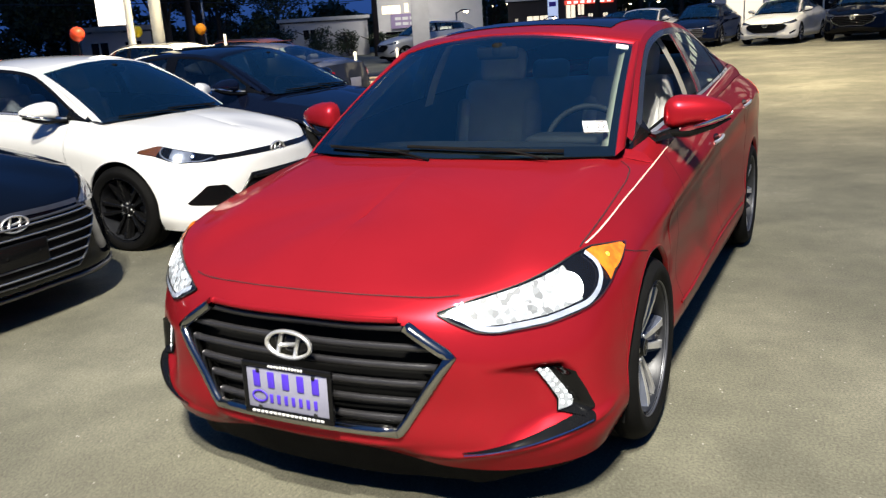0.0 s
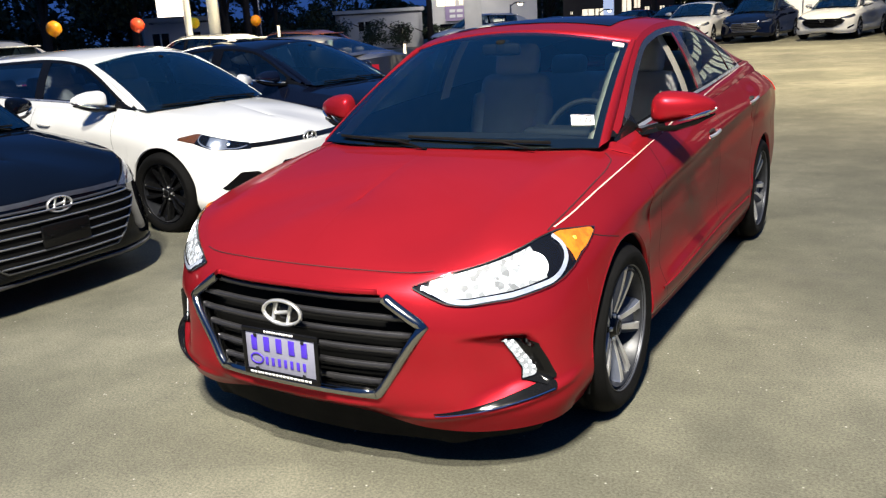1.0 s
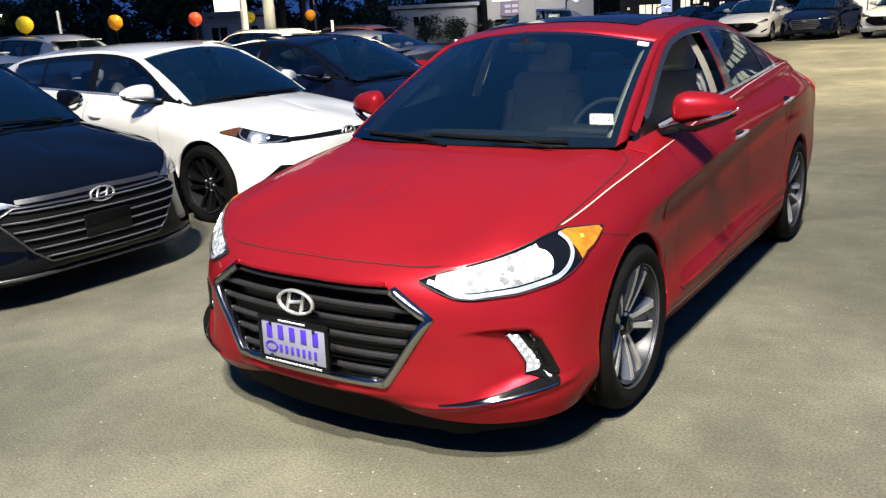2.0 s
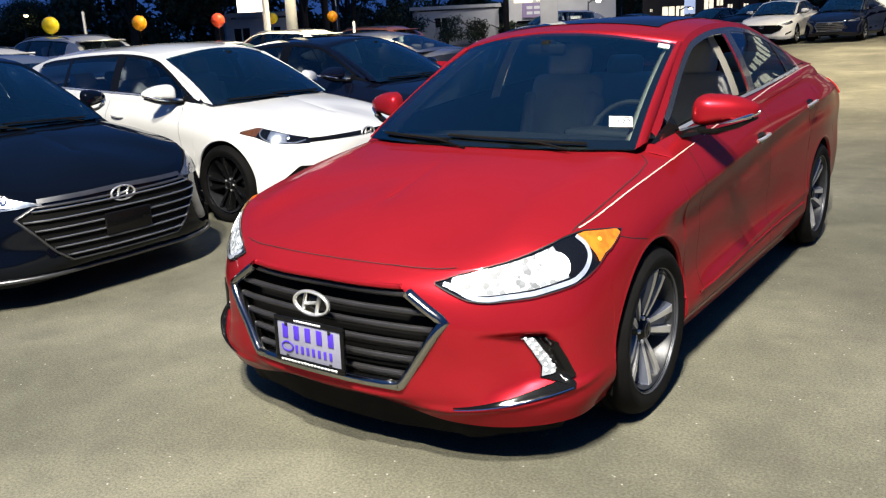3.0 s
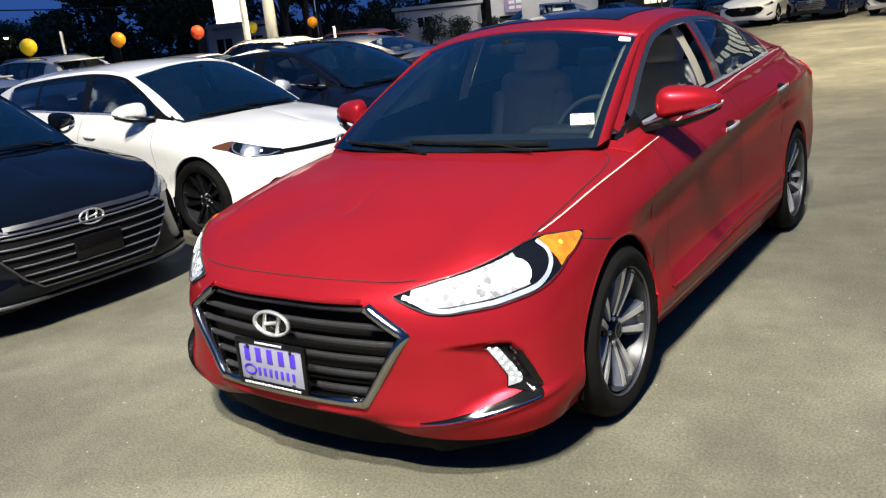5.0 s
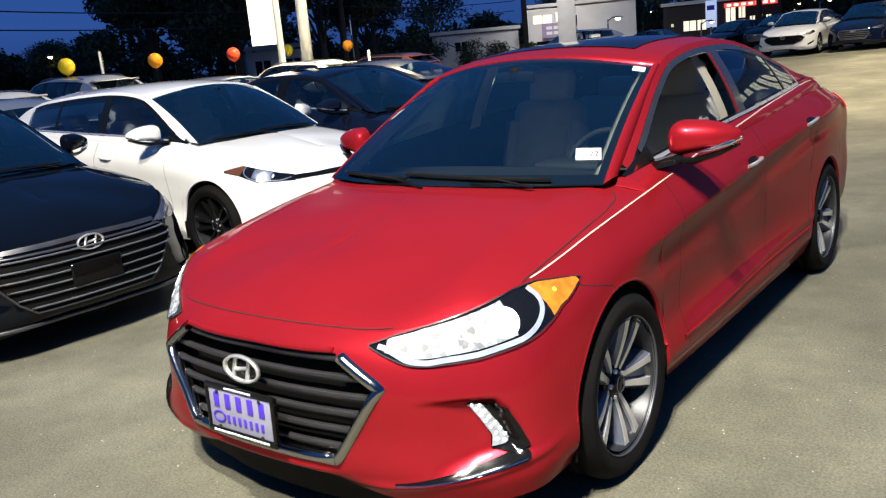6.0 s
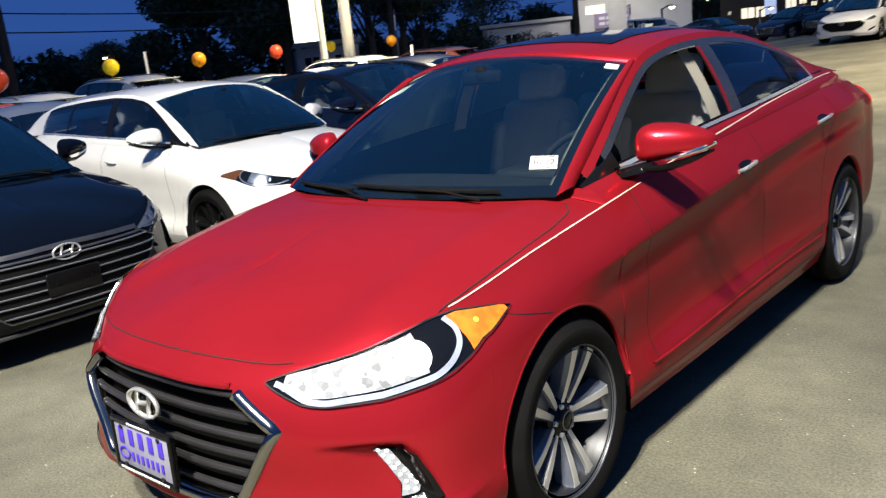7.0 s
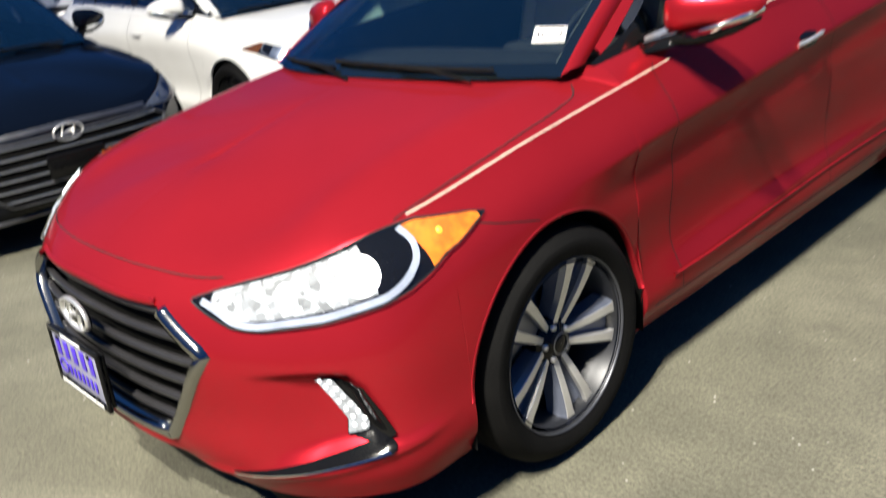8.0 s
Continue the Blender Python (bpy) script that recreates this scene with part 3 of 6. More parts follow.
# ---- wheels ----
def wheel_meshes(r=0.318, rim=0.226, pairs=5, fine=True):
    """Meshes of one wheel about the origin, outer face towards +x: tyre, barrel, spoke, pocket, hub, nut, disc."""
    n = 64 if fine else 28
    w = 0.1
    tyre = lathe([(rim - .012, -w), (rim + .01, -w - .006), (rim + .05, -w - .012), (r - .016, -w + .002), (r - .004, -w + .02), (r, -w + .04),
                  (r, -.03), (r - .007, -.028), (r - .007, -.02), (r, -.018), (r, .018), (r - .007, .02), (r - .007, .028), (r, .03),
                  (r, w - .04), (r - .004, w - .02), (r - .016, w - .002), (rim + .052, w + .012), (rim + .05, w + .0135), (rim + .03, w + .012), (rim + .01, w + .006), (rim - .004, w - .004)], n)
    barrel = lathe([(rim - .012, -w), (rim - .03, -w + .02), (rim - .045, -.02), (rim - .032, .03), (rim - .02, w - .035), (rim - .016, w - .012), (rim - .013, w - .006)], n)
    lip = lathe([(rim - .004, w - .016), (rim - .0035, w - .009), (rim - .001, w - .006), (rim + .002, w - .002), (rim + .003, w + .002), (rim + .001, w + .005), (rim - .001, w + .001), (rim - .003, w - .006), (rim - .004, w - .016)], n)
    disc = lathe([(.03, .0), (.155, .0), (.155, .02), (.03, .02)], n)
    hub = lathe([(.001, .074), (.026, .073), (.03, .068), (.034, .06), (.062, .052), (.07, .04), (.07, .0)], max(20, n // 2))
    ring = lathe([(.0265, .0735), (.029, .0755), (.0315, .073)], 24)
    nut = lathe([(.001, .064), (.008, .064), (.0095, .06), (.0095, .03)], 8)
    spokes, pockets = [], []
    fs = np.linspace(0, 1, 12)
    for side in (-1, 1):
        rows, low = [], []
        for f in fs:
            rr = .048 + (rim - .003 - .048) * f
            flare = .012 * max(0, f - .86) / .14
            a, b = .007 + .024 * f - flare * .6, .0245 + .036 * f + flare
            x = .054 + .026 * math.sin(f * math.pi / 2) + .007 * f
            rows.append([(x - .014, side * a, rr), (x - .001, side * a, rr), (x, side * (a + .0015), rr), (x, side * (b - .0015), rr), (x - .0015, side * b, rr)])
            low.append([(x - .0015, side * b, rr), (x - .016, side * (b + .004 + .008 * f), rr), (x - .05, side * (b + .006 + .022 * f), rr), (x - .052, side * a, rr), (x - .013, side * a, rr)])
        spokes.append(grid(rows) if side > 0 else flip_faces(grid(rows))), pockets.append(grid(low) if side > 0 else flip_faces(grid(low)))
    pockets.append(grid([[(.038 + .026 * math.sin(f * math.pi / 2) - .01 * math.sin(f * math.pi), k * (.0075 + .027 * f), .052 + (rim - .058) * f) for k in (-1, -.4, .4, 1)] for f in fs]))
    return dict(tyre=tyre, barrel=barrel, lip=lip, disc=disc, hub=hub, ring=ring, nut=nut, spoke=join(*spokes), pocket=join(*pockets))


WHEELS = {}


def add_wheels(car, sh, style="alloy", fine=True, width=0.777):
    """Four wheels under a car: each a tyre with rim, spokes, hub, wheel nuts and brake disc."""
    key = (style, fine, round(sh.wheel, 3))
    if key not in WHEELS:
        g = wheel_meshes(sh.wheel, sh.wheel - 0.085 if style != "steel" else sh.wheel - .1, 5, fine)
        WHEELS[key] = {k: mesh_of(k, v, k not in ("spoke", "pocket")) for k, v in g.items()}
        face = MACHINED if style == "alloy" else WHEEL_BLACK if style == "black" else SILVER
        back = WELL if style == "alloy" else GLOSS if style == "black" else POCKET
        for k, m in dict(tyre=RUBBER, barrel=BARREL, lip=POCKET if style == "alloy" else face, disc=STEEL, hub=GLOSS, ring=SATIN, nut=BRIGHT, spoke=face, pocket=back).items():
            WHEELS[key][k].materials.append(m)
    ms = WHEELS[key]

    def put(name, mesh, parent, m=None):
        ob = new(name, mesh)
        ob.parent = parent
        if m:
            ob.matrix_local = m
        return ob

    for yc in sh.axles:
        for side in (1, -1):
            m = pose(side * width * sh.s[0], yc, sh.wheel, (48 if yc < 2 else 36) if side > 0 else 17, 0, 0 if side > 0 else 180)
            tyre = put("wheel", ms["tyre"], car, m)
            put("rim", ms["barrel"], tyre)
            put("rim_lip", ms["lip"], tyre)
            put("brake_disc", ms["disc"], tyre, pose(-.02, 0, 0))
            put("hub_cap", ms["hub"], tyre)
            if fine:
                put("hub_ring", ms["ring"], tyre)
            for i in range(5):
                turn = pose(0, 0, 0, 72 * i)
                put("spoke", ms["spoke"], tyre, turn)
                put("spoke_back", ms["pocket"], tyre, turn)
                if fine:
                    a = radians(72 * i + 36)
                    put("wheel_nut", ms["nut"], tyre, pose(0, 0.046 * math.sin(a), 0.046 * math.cos(a)))


# ---- car bodies ----
def both(name, geo, mat, car, label=""):
    """A part on the driver's side and its mirror image on the other side."""
    return part(name, geo, mat, car, label), part(name, flip_x(geo), mat, car, label)


def patch(sh, corner, n=(10, 10), off=0.004):
    """A sheet on the skin: corner(s, t) gives station and height."""
    return grid([[sh.on(*corner(s, t), off) for t in np.linspace(0, 1, n[1])] for s in np.linspace(0, 1, n[0])])


def ease(up, times=30):
    """Evens out the heights of half a bonnet; its two inner borders lie on the middle line."""
    z = up[:, :, 2]
    for _ in range(times):
        p = np.hstack([z, z[:, -2:-1]])
        p = np.vstack([p[1:2], p])
        new_z = (p[:-2, 1:-1] + p[2:, 1:-1] + p[1:-1, :-2] + p[1:-1, 2:]) / 4
        z[:-1, 1:] = z[:-1, 1:] * .4 + new_z * .6
    return up


def skin(car, sh, mat, step, rows, hole=None):
    """The painted panels: bumpers, wings, doors, sills, bonnet, boot lid."""
    sy = sh.s[1]
    _, low = sh.lower_grid(step, rows)

    def name_of(c):
        y = c[1] / sy
        if hole and hole(c):
            return "hole"
        if y < 0.62 and c[2] < 0.72:
            return "front_bumper"
        if 1.2 < y < 3.2 and c[2] < 0.262:
            return "sill"
        if y < 1.38:
            return "front_wing"
        if y < 2.44:
            return "front_door"
        if y < 3.32:
            return "rear_door"
        return "rear_bumper" if y > 4.08 and c[2] < .8 else "rear_quarter"

    for name, geo in split_faces(grid(low), name_of).items():
        if name == "hole":
            continue
        if name.endswith("bumper"):
            part(name, join(geo, flip_x(geo)), mat, car)
        else:
            both(name, geo, mat, car)
    _, up = sh.upper_grid(0, 7, step, max(10, rows // 2), True)
    hood = grid(ease(up, 9))
    part("bonnet", join(hood, flip_x(hood)), mat, car)
    _, up = sh.upper_grid(7, 12, step, 8)
    both("shoulder", grid(up), mat, car)
    _, up = sh.upper_grid(12, 15, step, max(8, rows // 3))
    deck = grid(up)
    part("boot_lid", join(deck, flip_x(deck)), mat, car)
    for yc in sh.axles:
        bow = []
        for a in np.linspace(.06, math.pi - .06, 40):
            y, z = yc + (sh.arch + .004) * math.cos(a), sh.wheel + (sh.arch + .004) * math.sin(a)
            bow.append(tuple(sh.on(sh.station(y), z) - np.array([.002, 0, 0])))
        both("arch_lip", sweep(bow, [(-.006, -.014), (.006, -.014), (.004, .003), (-.004, .003)], (1, 0, .1)), mat, car)
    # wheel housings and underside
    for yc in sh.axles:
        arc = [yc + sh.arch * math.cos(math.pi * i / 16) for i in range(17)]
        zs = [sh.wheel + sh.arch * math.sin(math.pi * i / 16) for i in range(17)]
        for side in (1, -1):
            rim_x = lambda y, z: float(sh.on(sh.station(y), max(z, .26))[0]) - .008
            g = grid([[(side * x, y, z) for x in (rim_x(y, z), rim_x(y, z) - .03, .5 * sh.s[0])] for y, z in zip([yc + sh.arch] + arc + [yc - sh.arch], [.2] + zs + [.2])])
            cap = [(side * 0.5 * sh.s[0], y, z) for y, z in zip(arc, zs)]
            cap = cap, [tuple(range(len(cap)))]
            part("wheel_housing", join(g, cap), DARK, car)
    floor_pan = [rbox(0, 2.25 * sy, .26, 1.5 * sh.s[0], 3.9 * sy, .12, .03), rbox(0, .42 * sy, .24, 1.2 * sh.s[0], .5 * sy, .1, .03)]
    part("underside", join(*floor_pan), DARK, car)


def cabin(car, sh, mat, roofmat, n=24, inside=True, side_glass=None, frit=True):
    """Windscreen, pillars, roof, side windows and rear window."""
    side_glass = side_glass or SIDE
    a_s, b_s = np.linspace(-1, 1, n), np.linspace(0, 1, n // 2)
    screen = part("windscreen", grid([[sh.screen(a, b) for b in b_s] for a in a_s]), WIND, car)
    if frit:
        def edge(a0, a1, b0, b1, k=14):
            return grid([[sh.screen(a, b) + np.array([0, .004, -.004]) for b in np.linspace(b0, b1, k)] for a in np.linspace(a0, a1, k)])
        part("screen_border", join(edge(-1, 1, 0, .07), edge(-1, -.955, 0, 1), edge(.955, 1, 0, 1), edge(-1, 1, .955, 1)), GLOSS, car, "black ceramic border of the windscreen")
    # front pillars
    rows = []
    for b in np.linspace(0, 1, n):
        p, q = sh.screen(1, b), sh.rail(1.24 + .635 * b)
        out = np.array([.6, -.5, .5])
        rows.append([p - out * .012, p + out * .004, p + (q - p) * .2 + out * .011, p + (q - p) * .5 + out * .015, p + (q - p) * .8 + out * .011, q])
    pillar = grid(rows)
    both("front_pillar", pillar, mat, car)
    # roof, rear window
    r = sh.roof
    ys = np.linspace(1.79, r["back"], n)
    rows = []
    for a in np.linspace(-1, 1, n):
        y0 = 1.785 + .09 * a * a
        rows.append([sh.crown(a, y0) - np.array([0, 0, .02])] + [sh.crown(a, y0 + (r["back"] - y0) * k) for k in np.linspace(0, 1, n)])
    part("roof", grid(rows), roofmat, car)
    if inside:
        part("headlining", grid([[sh.crown(a, y) * (.97, 1, 1) - np.array([0, 0, .035]) for y in np.linspace(1.9, r["back"], 10)] for a in np.linspace(1, -1, 10)]), CREAM, car)
    rear = part("rear_window", grid([[sh.crown(a, y) for y in np.linspace(r["back"], r["end"], 10)] for a in np.linspace(-.84, .84, 12)]), SIDE, car)
    quarter = grid([[sh.crown(a, y) for y in np.linspace(r["back"], r["y"][-1], 10)] for a in np.linspace(.84, 1, 5)])
    both("rear_pillar", quarter, mat, car)
    part("boot_lip", grid([[sh.crown(a, y) for y in np.linspace(r["end"], r["y"][-1], 4)] for a in np.linspace(-1, 1, 12)]), mat, car)

    # flanks: belt strip, panes and posts, upper frame
    def cuts(y):
        h = max(0.03, sh.rail(y)[2] - sh.belt(y)[2])
        lo, hi = min(.45, .014 / h), max(.5, 1 - .05 / h)
        return lo, (hi if hi > lo else lo)

    def band(y0, y1, f0, f1, k=12, off=0.0, m=7):
        return grid([[sh.flank(y, w, off) for w in np.linspace(f0(y), f1(y), m)] for y in np.linspace(y0, y1, k)])

    lo, hi = (lambda y: cuts(y)[0]), (lambda y: cuts(y)[1])
    last = r["panes"][-1][1]
    both("belt_trim", band(1.46, last + .02, lambda y: -.0, lo, 30, .007, 3), BRIGHT, car, "bright strip along the window line")
    both("belt_trim", band(last - .004, last + .016, lambda y: 0, lambda y: hi(y), 3, .007, 6), BRIGHT, car)
    both("cantrail", band(1.3, last, lambda y: max(hi(y), 1 - .026 / max(.03, sh.rail(y)[2] - sh.belt(y)[2])), lambda y: 1, 40, 0, 4), mat, car)
    both("window_frame", band(1.42, last, hi, lambda y: max(hi(y), 1 - .026 / max(.03, sh.rail(y)[2] - sh.belt(y)[2])), 40, .002, 4), WINDOW_BAND if mat == RED else GLOSS, car)
    both("mirror_corner", band(1.25, 1.47, lambda y: 0, hi, 10, .001), GLOSS, car)
    both("quarter_pillar", band(last, r["y"][-1] - .03, lambda y: 0, lambda y: 1, 10), mat, car)
    for y0, y1, what in r["panes"]:
        if what == "open":
            g = band(y0, y1, lo, lambda y: .02 + lo(y), 10)
            part("window_seal", g, RUBBER, car)
            pane = part("side_window", flip_x(band(y0, y1, lo, hi, 10)), WIND, car)
        elif what == "post":
            both("door_post", band(y0, y1, lo, hi, 4, .003), WINDOW_BAND if mat == RED and y1 - y0 > .1 else GLOSS, car)
        else:
            both("side_window", band(y0, y1, lo, hi, 10), side_glass, car)


def inner(car, sh, leather, wheel_rim=True, fine=True):
    """Seats, headrests, dashboard, steering wheel, door cards, floor."""
    sx, sy, sz = sh.s
    bev = 0.05
    for side in (1, -1):
        seat = part("front_seat", rbox(side * .37 * sx, 2.22 * sy, .52 * sz, .5 * sx, .52, .2, .07, 3), leather, car)
        lean = Matrix.Rotation(radians(-18), 4, "X")
        part("backrest", join(rbox(side * .37 * sx, 2.55 * sy, .83 * sz, .44 * sx, .15, .62, .07, 3, lean),
                              rbox((side * .37 - .2) * sx, 2.51 * sy, .79 * sz, .08, .16, .48, .04, 2, lean), rbox((side * .37 + .2) * sx, 2.51 * sy, .79 * sz, .08, .16, .48, .04, 2, lean)), leather, seat)
        part("headrest", join(rbox(side * .37 * sx, 2.66 * sy, 1.2 * sz, .27, .12, .2, .055, 3, lean)), leather, seat)
        for k in (-.06, .06):
            part("headrest_rod", sweep([(side * .37 * sx + k, 2.62 * sy, 1.0 * sz), (side * .37 * sx + k, 2.66 * sy, 1.16 * sz)], circle(.007, 6), (0, -1, 0)), CHROME, seat)
        card = []
        for y in np.linspace(1.3, 3.75, 14):
            top = sh.belt(y)
            card.append([(side * .775 * sx, y * sy, .35 * sz), (side * .775 * sx, y * sy, .6 * sz), (side * .77 * sx, y * sy, .82 * sz), (side * (top[0] - .012), top[1], top[2] - .035), (side * (top[0] - .012), top[1], top[2] + .022)])
        part("door_card", grid(card) if side < 0 else flip_x(flip_x(grid(card))), DASH, car)
    bench = part("rear_seat", rbox(0, 3.05 * sy, .52 * sz, 1.3 * sx, .5, .2, .07, 3), leather, car)
    lean = Matrix.Rotation(radians(-24), 4, "X")
    part("backrest", rbox(0, 3.4 * sy, .8 * sz, 1.3 * sx, .16, .58, .06, 3, lean), leather, bench)
    for x in (-.38, 0, .38):
        part("headrest", rbox(x * sx, 3.5 * sy, 1.12 * sz, .25, .1, .14, .045, 3, lean), leather, bench)
    part("parcel_shelf", rbox(0, 3.8 * sy, 1.0 * sz, 1.25 * sx, .5 * sy, .04, .015), DASH, car)
    part("cabin_floor", rbox(0, 2.4 * sy, .33 * sz, 1.5 * sx, 2.2 * sy, .05, .01), DASH, car)
    rows = []
    for y, z, e in ((1.02, .9, .6), (1.2, .935, .66), (1.42, .95, .68), (1.55, .93, .68), (1.6, .86, .68), (1.58, .7, .67), (1.5, .5, .66)):
        rows.append([(x * e * sx, (y + .05 * x * x) * sy, (z - .02 * x * x) * sz) for x in np.linspace(-1, 1, 14)])
    dash = part("dashboard", grid(rows), DASH, car)
    part("binnacle", rbox(.37 * sx, 1.5 * sy, .945 * sz, .32, .16, .05, .024, 3), DASH, dash)
    part("centre_console", rbox(0, 1.95 * sy, .55 * sz, .2, .9, .3, .05, 3), DASH, car)
    if wheel_rim:
        m = Matrix.Translation((.37 * sx, 1.76 * sy, .88 * sz)) @ Matrix.Rotation(radians(65), 4, "X")
        ring = [m @ Vector((.185 * math.cos(t), .185 * math.sin(t), 0)) for t in np.linspace(0, 2 * math.pi, 40, endpoint=False)]
        nrm = m.to_3x3() @ Vector((0, 0, 1))
        wheel = part("steering_wheel", sweep(ring, circle(.015, 8), tuple(nrm), True), DASH, car)
        part("steering_hub", moved(rbox(0, 0, -.02, .15, .12, .05, .03, 3), m), DASH, wheel)
        part("steering_spokes", join(*[moved(rbox(x, y, -.01, w, h, .018, .007), m) for x, y, w, h in ((-.12, 0, .13, .03), (.12, 0, .13, .03), (0, -.11, .03, .13))]), SATIN, wheel)
    for side in (1, -1):
        post = []
        for b in np.linspace(.02, .97, 14):
            p = sh.screen(.95, b)
            post.append([(side * p[0], p[1] + .012, p[2] - .014), (side * (p[0] - .035), p[1] + .045, p[2] - .016), (side * (p[0] - .02), p[1] + .11, p[2] - .012)])
        part("pillar_trim", grid(post), CREAM, car, "pale inner trim of the front pillar")
    part("column", sweep([(.37 * sx, 1.72 * sy, .86 * sz), (.37 * sx, 1.5 * sy, .8 * sz)], circle(.035, 10), (0, 0, 1)), DASH, car)
    part("rear_view_mirror", join(rbox(0, 1.68 * sy, 1.305 * sz, .2, .03, .055, .016, 2), rbox(0, 1.7 * sy, 1.32 * sz, .05, .08, .06, .015)), RUBBER, car)


def door_mirror(car, sh, side, mat, at=(.893, 1.53, 1.038), strip_lit=CHROME):
    """A folding door mirror: painted shell, clear indicator strip, black foot and mirror face."""
    sx, sy, sz = sh.s
    cx, cy, cz = at[0] * sx, at[1] * sy, float(sh.zed(at[2]))
    rows, n = [], 28
    for i in range(n):
        a = 2 * math.pi * i / n
        row = []
        for j in range(12):
            t = math.pi / 2 * j / 11
            r = math.sin(t) ** .8
            ca, sa = math.cos(a), math.sin(a)
            px = .126 * r * math.copysign(abs(ca) ** (.8 if ca > 0 else .42), ca)
            f = (px / .126 + 1) / 2
            pz = r * math.copysign(abs(sa) ** .6, sa) * ((.088 - .052 * f ** 2.0) if sa > 0 else (.05 - .02 * f))
            py = .045 - .1 * math.cos(t) ** .8 * (1 - .35 * f)
            row.append((cx + px, cy + py + .3 * px, cz + pz + .06 * px))
        rows.append(row)
    shell = grid(rows, True)
    if side < 0:
        shell = flip_x(shell)
    root = part("door_mirror", shell, mat, car)
    k = side

    def pt(x, y, z):
        return (k * (cx + x), cy + y + .3 * x, cz + z + .06 * x)
    part("indicator_strip", sweep([pt(.0, -.054, -.036), pt(.045, -.036, -.03), pt(.09, -.008, -.018), pt(.123, .035, -.006)], [(-.009, -.012), (.009, -.012), (.006, .006), (-.006, .006)], (k * .6, -1, 0), False, [.35, .8, 1.25, .9]), strip_lit, root, "clear and chrome indicator strip")
    part("lower_shell", sweep([pt(-.11, .0, -.07), pt(-.02, -.02, -.074), pt(.06, .0, -.056), pt(.116, .037, -.032)], [(-.024, -.012), (.024, -.012), (.02, .004), (-.02, .004)], (k * .2, -.3, -1), False, [1, 1.1, 1, .5]), GLOSS, root)
    part("mirror_glass", plate_geo([pt(-.1, .046, -.052), pt(.098, .046, -.032), pt(.1, .046, .032), pt(-.1, .046, .06)], .004, (0, 1, 0)), REFLECT, root)
    part("foot", sweep([(k * (cx - .07), cy - .01, cz - .058), (k * (cx - .12), cy - .035, cz - .07), (k * .735 * sx, cy - .1, float(sh.zed(.965)))], [(-.035, -.014), (.035, -.014), (.026, .014), (-.026, .014)], (0, 0, 1)), GLOSS, root)


def handle(car, sh, y, z, mat, body):
    """A pull handle over a flat patch laid on the skin, on both sides."""
    u0 = sh.station(y * sh.s[1])
    for k in (1, -1):
        pts, outs = [], []
        for f in np.linspace(-1, 1, 9):
            u = sh.station((y + .085 * f) * sh.s[1])
            p = sh.on(u, z + .006 * f, .026 * (1 - abs(f) ** 4) + .003)
            pts.append((k * p[0], p[1], p[2])), outs.append((k, 0, 0))
        bar = part("door_handle", sweep(pts, [(-.007, -.005), (.007, -.005), (.008, .002), (.004, .006), (-.004, .006), (-.008, .002)], outs), mat, car, "chrome pull handle")
        # flat patch; black on the red car stands for the hollow's shade
        backing = grid([[(k * q[0], q[1], q[2]) for q in [sh.on(sh.station((y + .06 * f) * sh.s[1]), z + (.026 - .008 * f * f) * g, .002) for g in np.linspace(-1, 1, 5)]] for f in np.linspace(-1, 1, 7)])
        part("handle_recess", backing, GLOSS if body == RED else body, bar, "dark hollow behind the handle")


def text_geo(words, size, m):
    """Flat letters of the built-in font as a mesh, in the plane of m."""
    cu = bpy.data.curves.new("letters", "FONT")
    cu.body, cu.size, cu.align_x, cu.align_y = words, size, "CENTER", "CENTER"
    ob = bpy.data.objects.new("letters", cu)
    scene.collection.objects.link(ob)
    bpy.context.view_layer.update()
    me = bpy.data.meshes.new_from_object(ob.evaluated_get(bpy.context.evaluated_depsgraph_get()))
    geo = [tuple(m @ v.co) for v in me.vertices], [tuple(p.vertices) for p in me.polygons]
    bpy.data.objects.remove(ob), bpy.data.meshes.remove(me), bpy.data.curves.remove(cu)
    return geo


def wipers(car, sh):
    rows = []
    for x0, x1, lift in ((.5, -.12, .025), (-.1, -.55, .03)):
        pts = []
        for f in np.linspace(0, 1, 8):
            a = (x0 + (x1 - x0) * f) / .672
            p = sh.screen(a, .025 + lift * f * (1.2 if x0 > 0 else .6)) + np.array([0, -.008, .008])
            pts.append(tuple(p))
        blade = part("wiper", sweep(pts, [(-.006, -.003), (.006, -.003), (.0025, .007), (-.0025, .007)], (0, -.6, .8)), RUBBER, car)
        a0 = sh.screen((x0 - .05 if x0 > 0 else x0 + .1) / .672, -.03) + np.array([0, 0, .012])
        mid = sh.screen((x0 + (x1 - x0) * .5) / .672, .03) + np.array([0, -.014, .014])
        part("wiper_arm", sweep([tuple(a0), tuple((a0 + mid) / 2 + np.array([0, -.004, .012])), tuple(mid)], circle(.005, 6), (0, -.6, .8)), RUBBER, blade)
    cowl = grid([[np.array([x * .6 * sh.s[0], 0, 0]) + np.array([0, (.93 + .19 * x * x + .07 * f) * sh.s[1], float(sh.zed(.922 - .02 * x * x + .006 * f))]) for f in np.linspace(-.2, 1.2, 5)] for x in np.linspace(-1, 1, 16)])
    part("scuttle", cowl, TRIM, car, "black plastic grille below the windscreen")


# ---- the lot ----
def ground_z(x, y):
    """The lot falls gently to the row of parked cars and rises gently at its far end."""
    z = 0.012 * min(0.0, max(-16.0, x + 3.0))
    return z + 0.0135 * max(0.0, min(45.0, y - 10.0)) * (1.0 if x > -8 else max(0.35, 1 - (-8 - x) * 0.1))


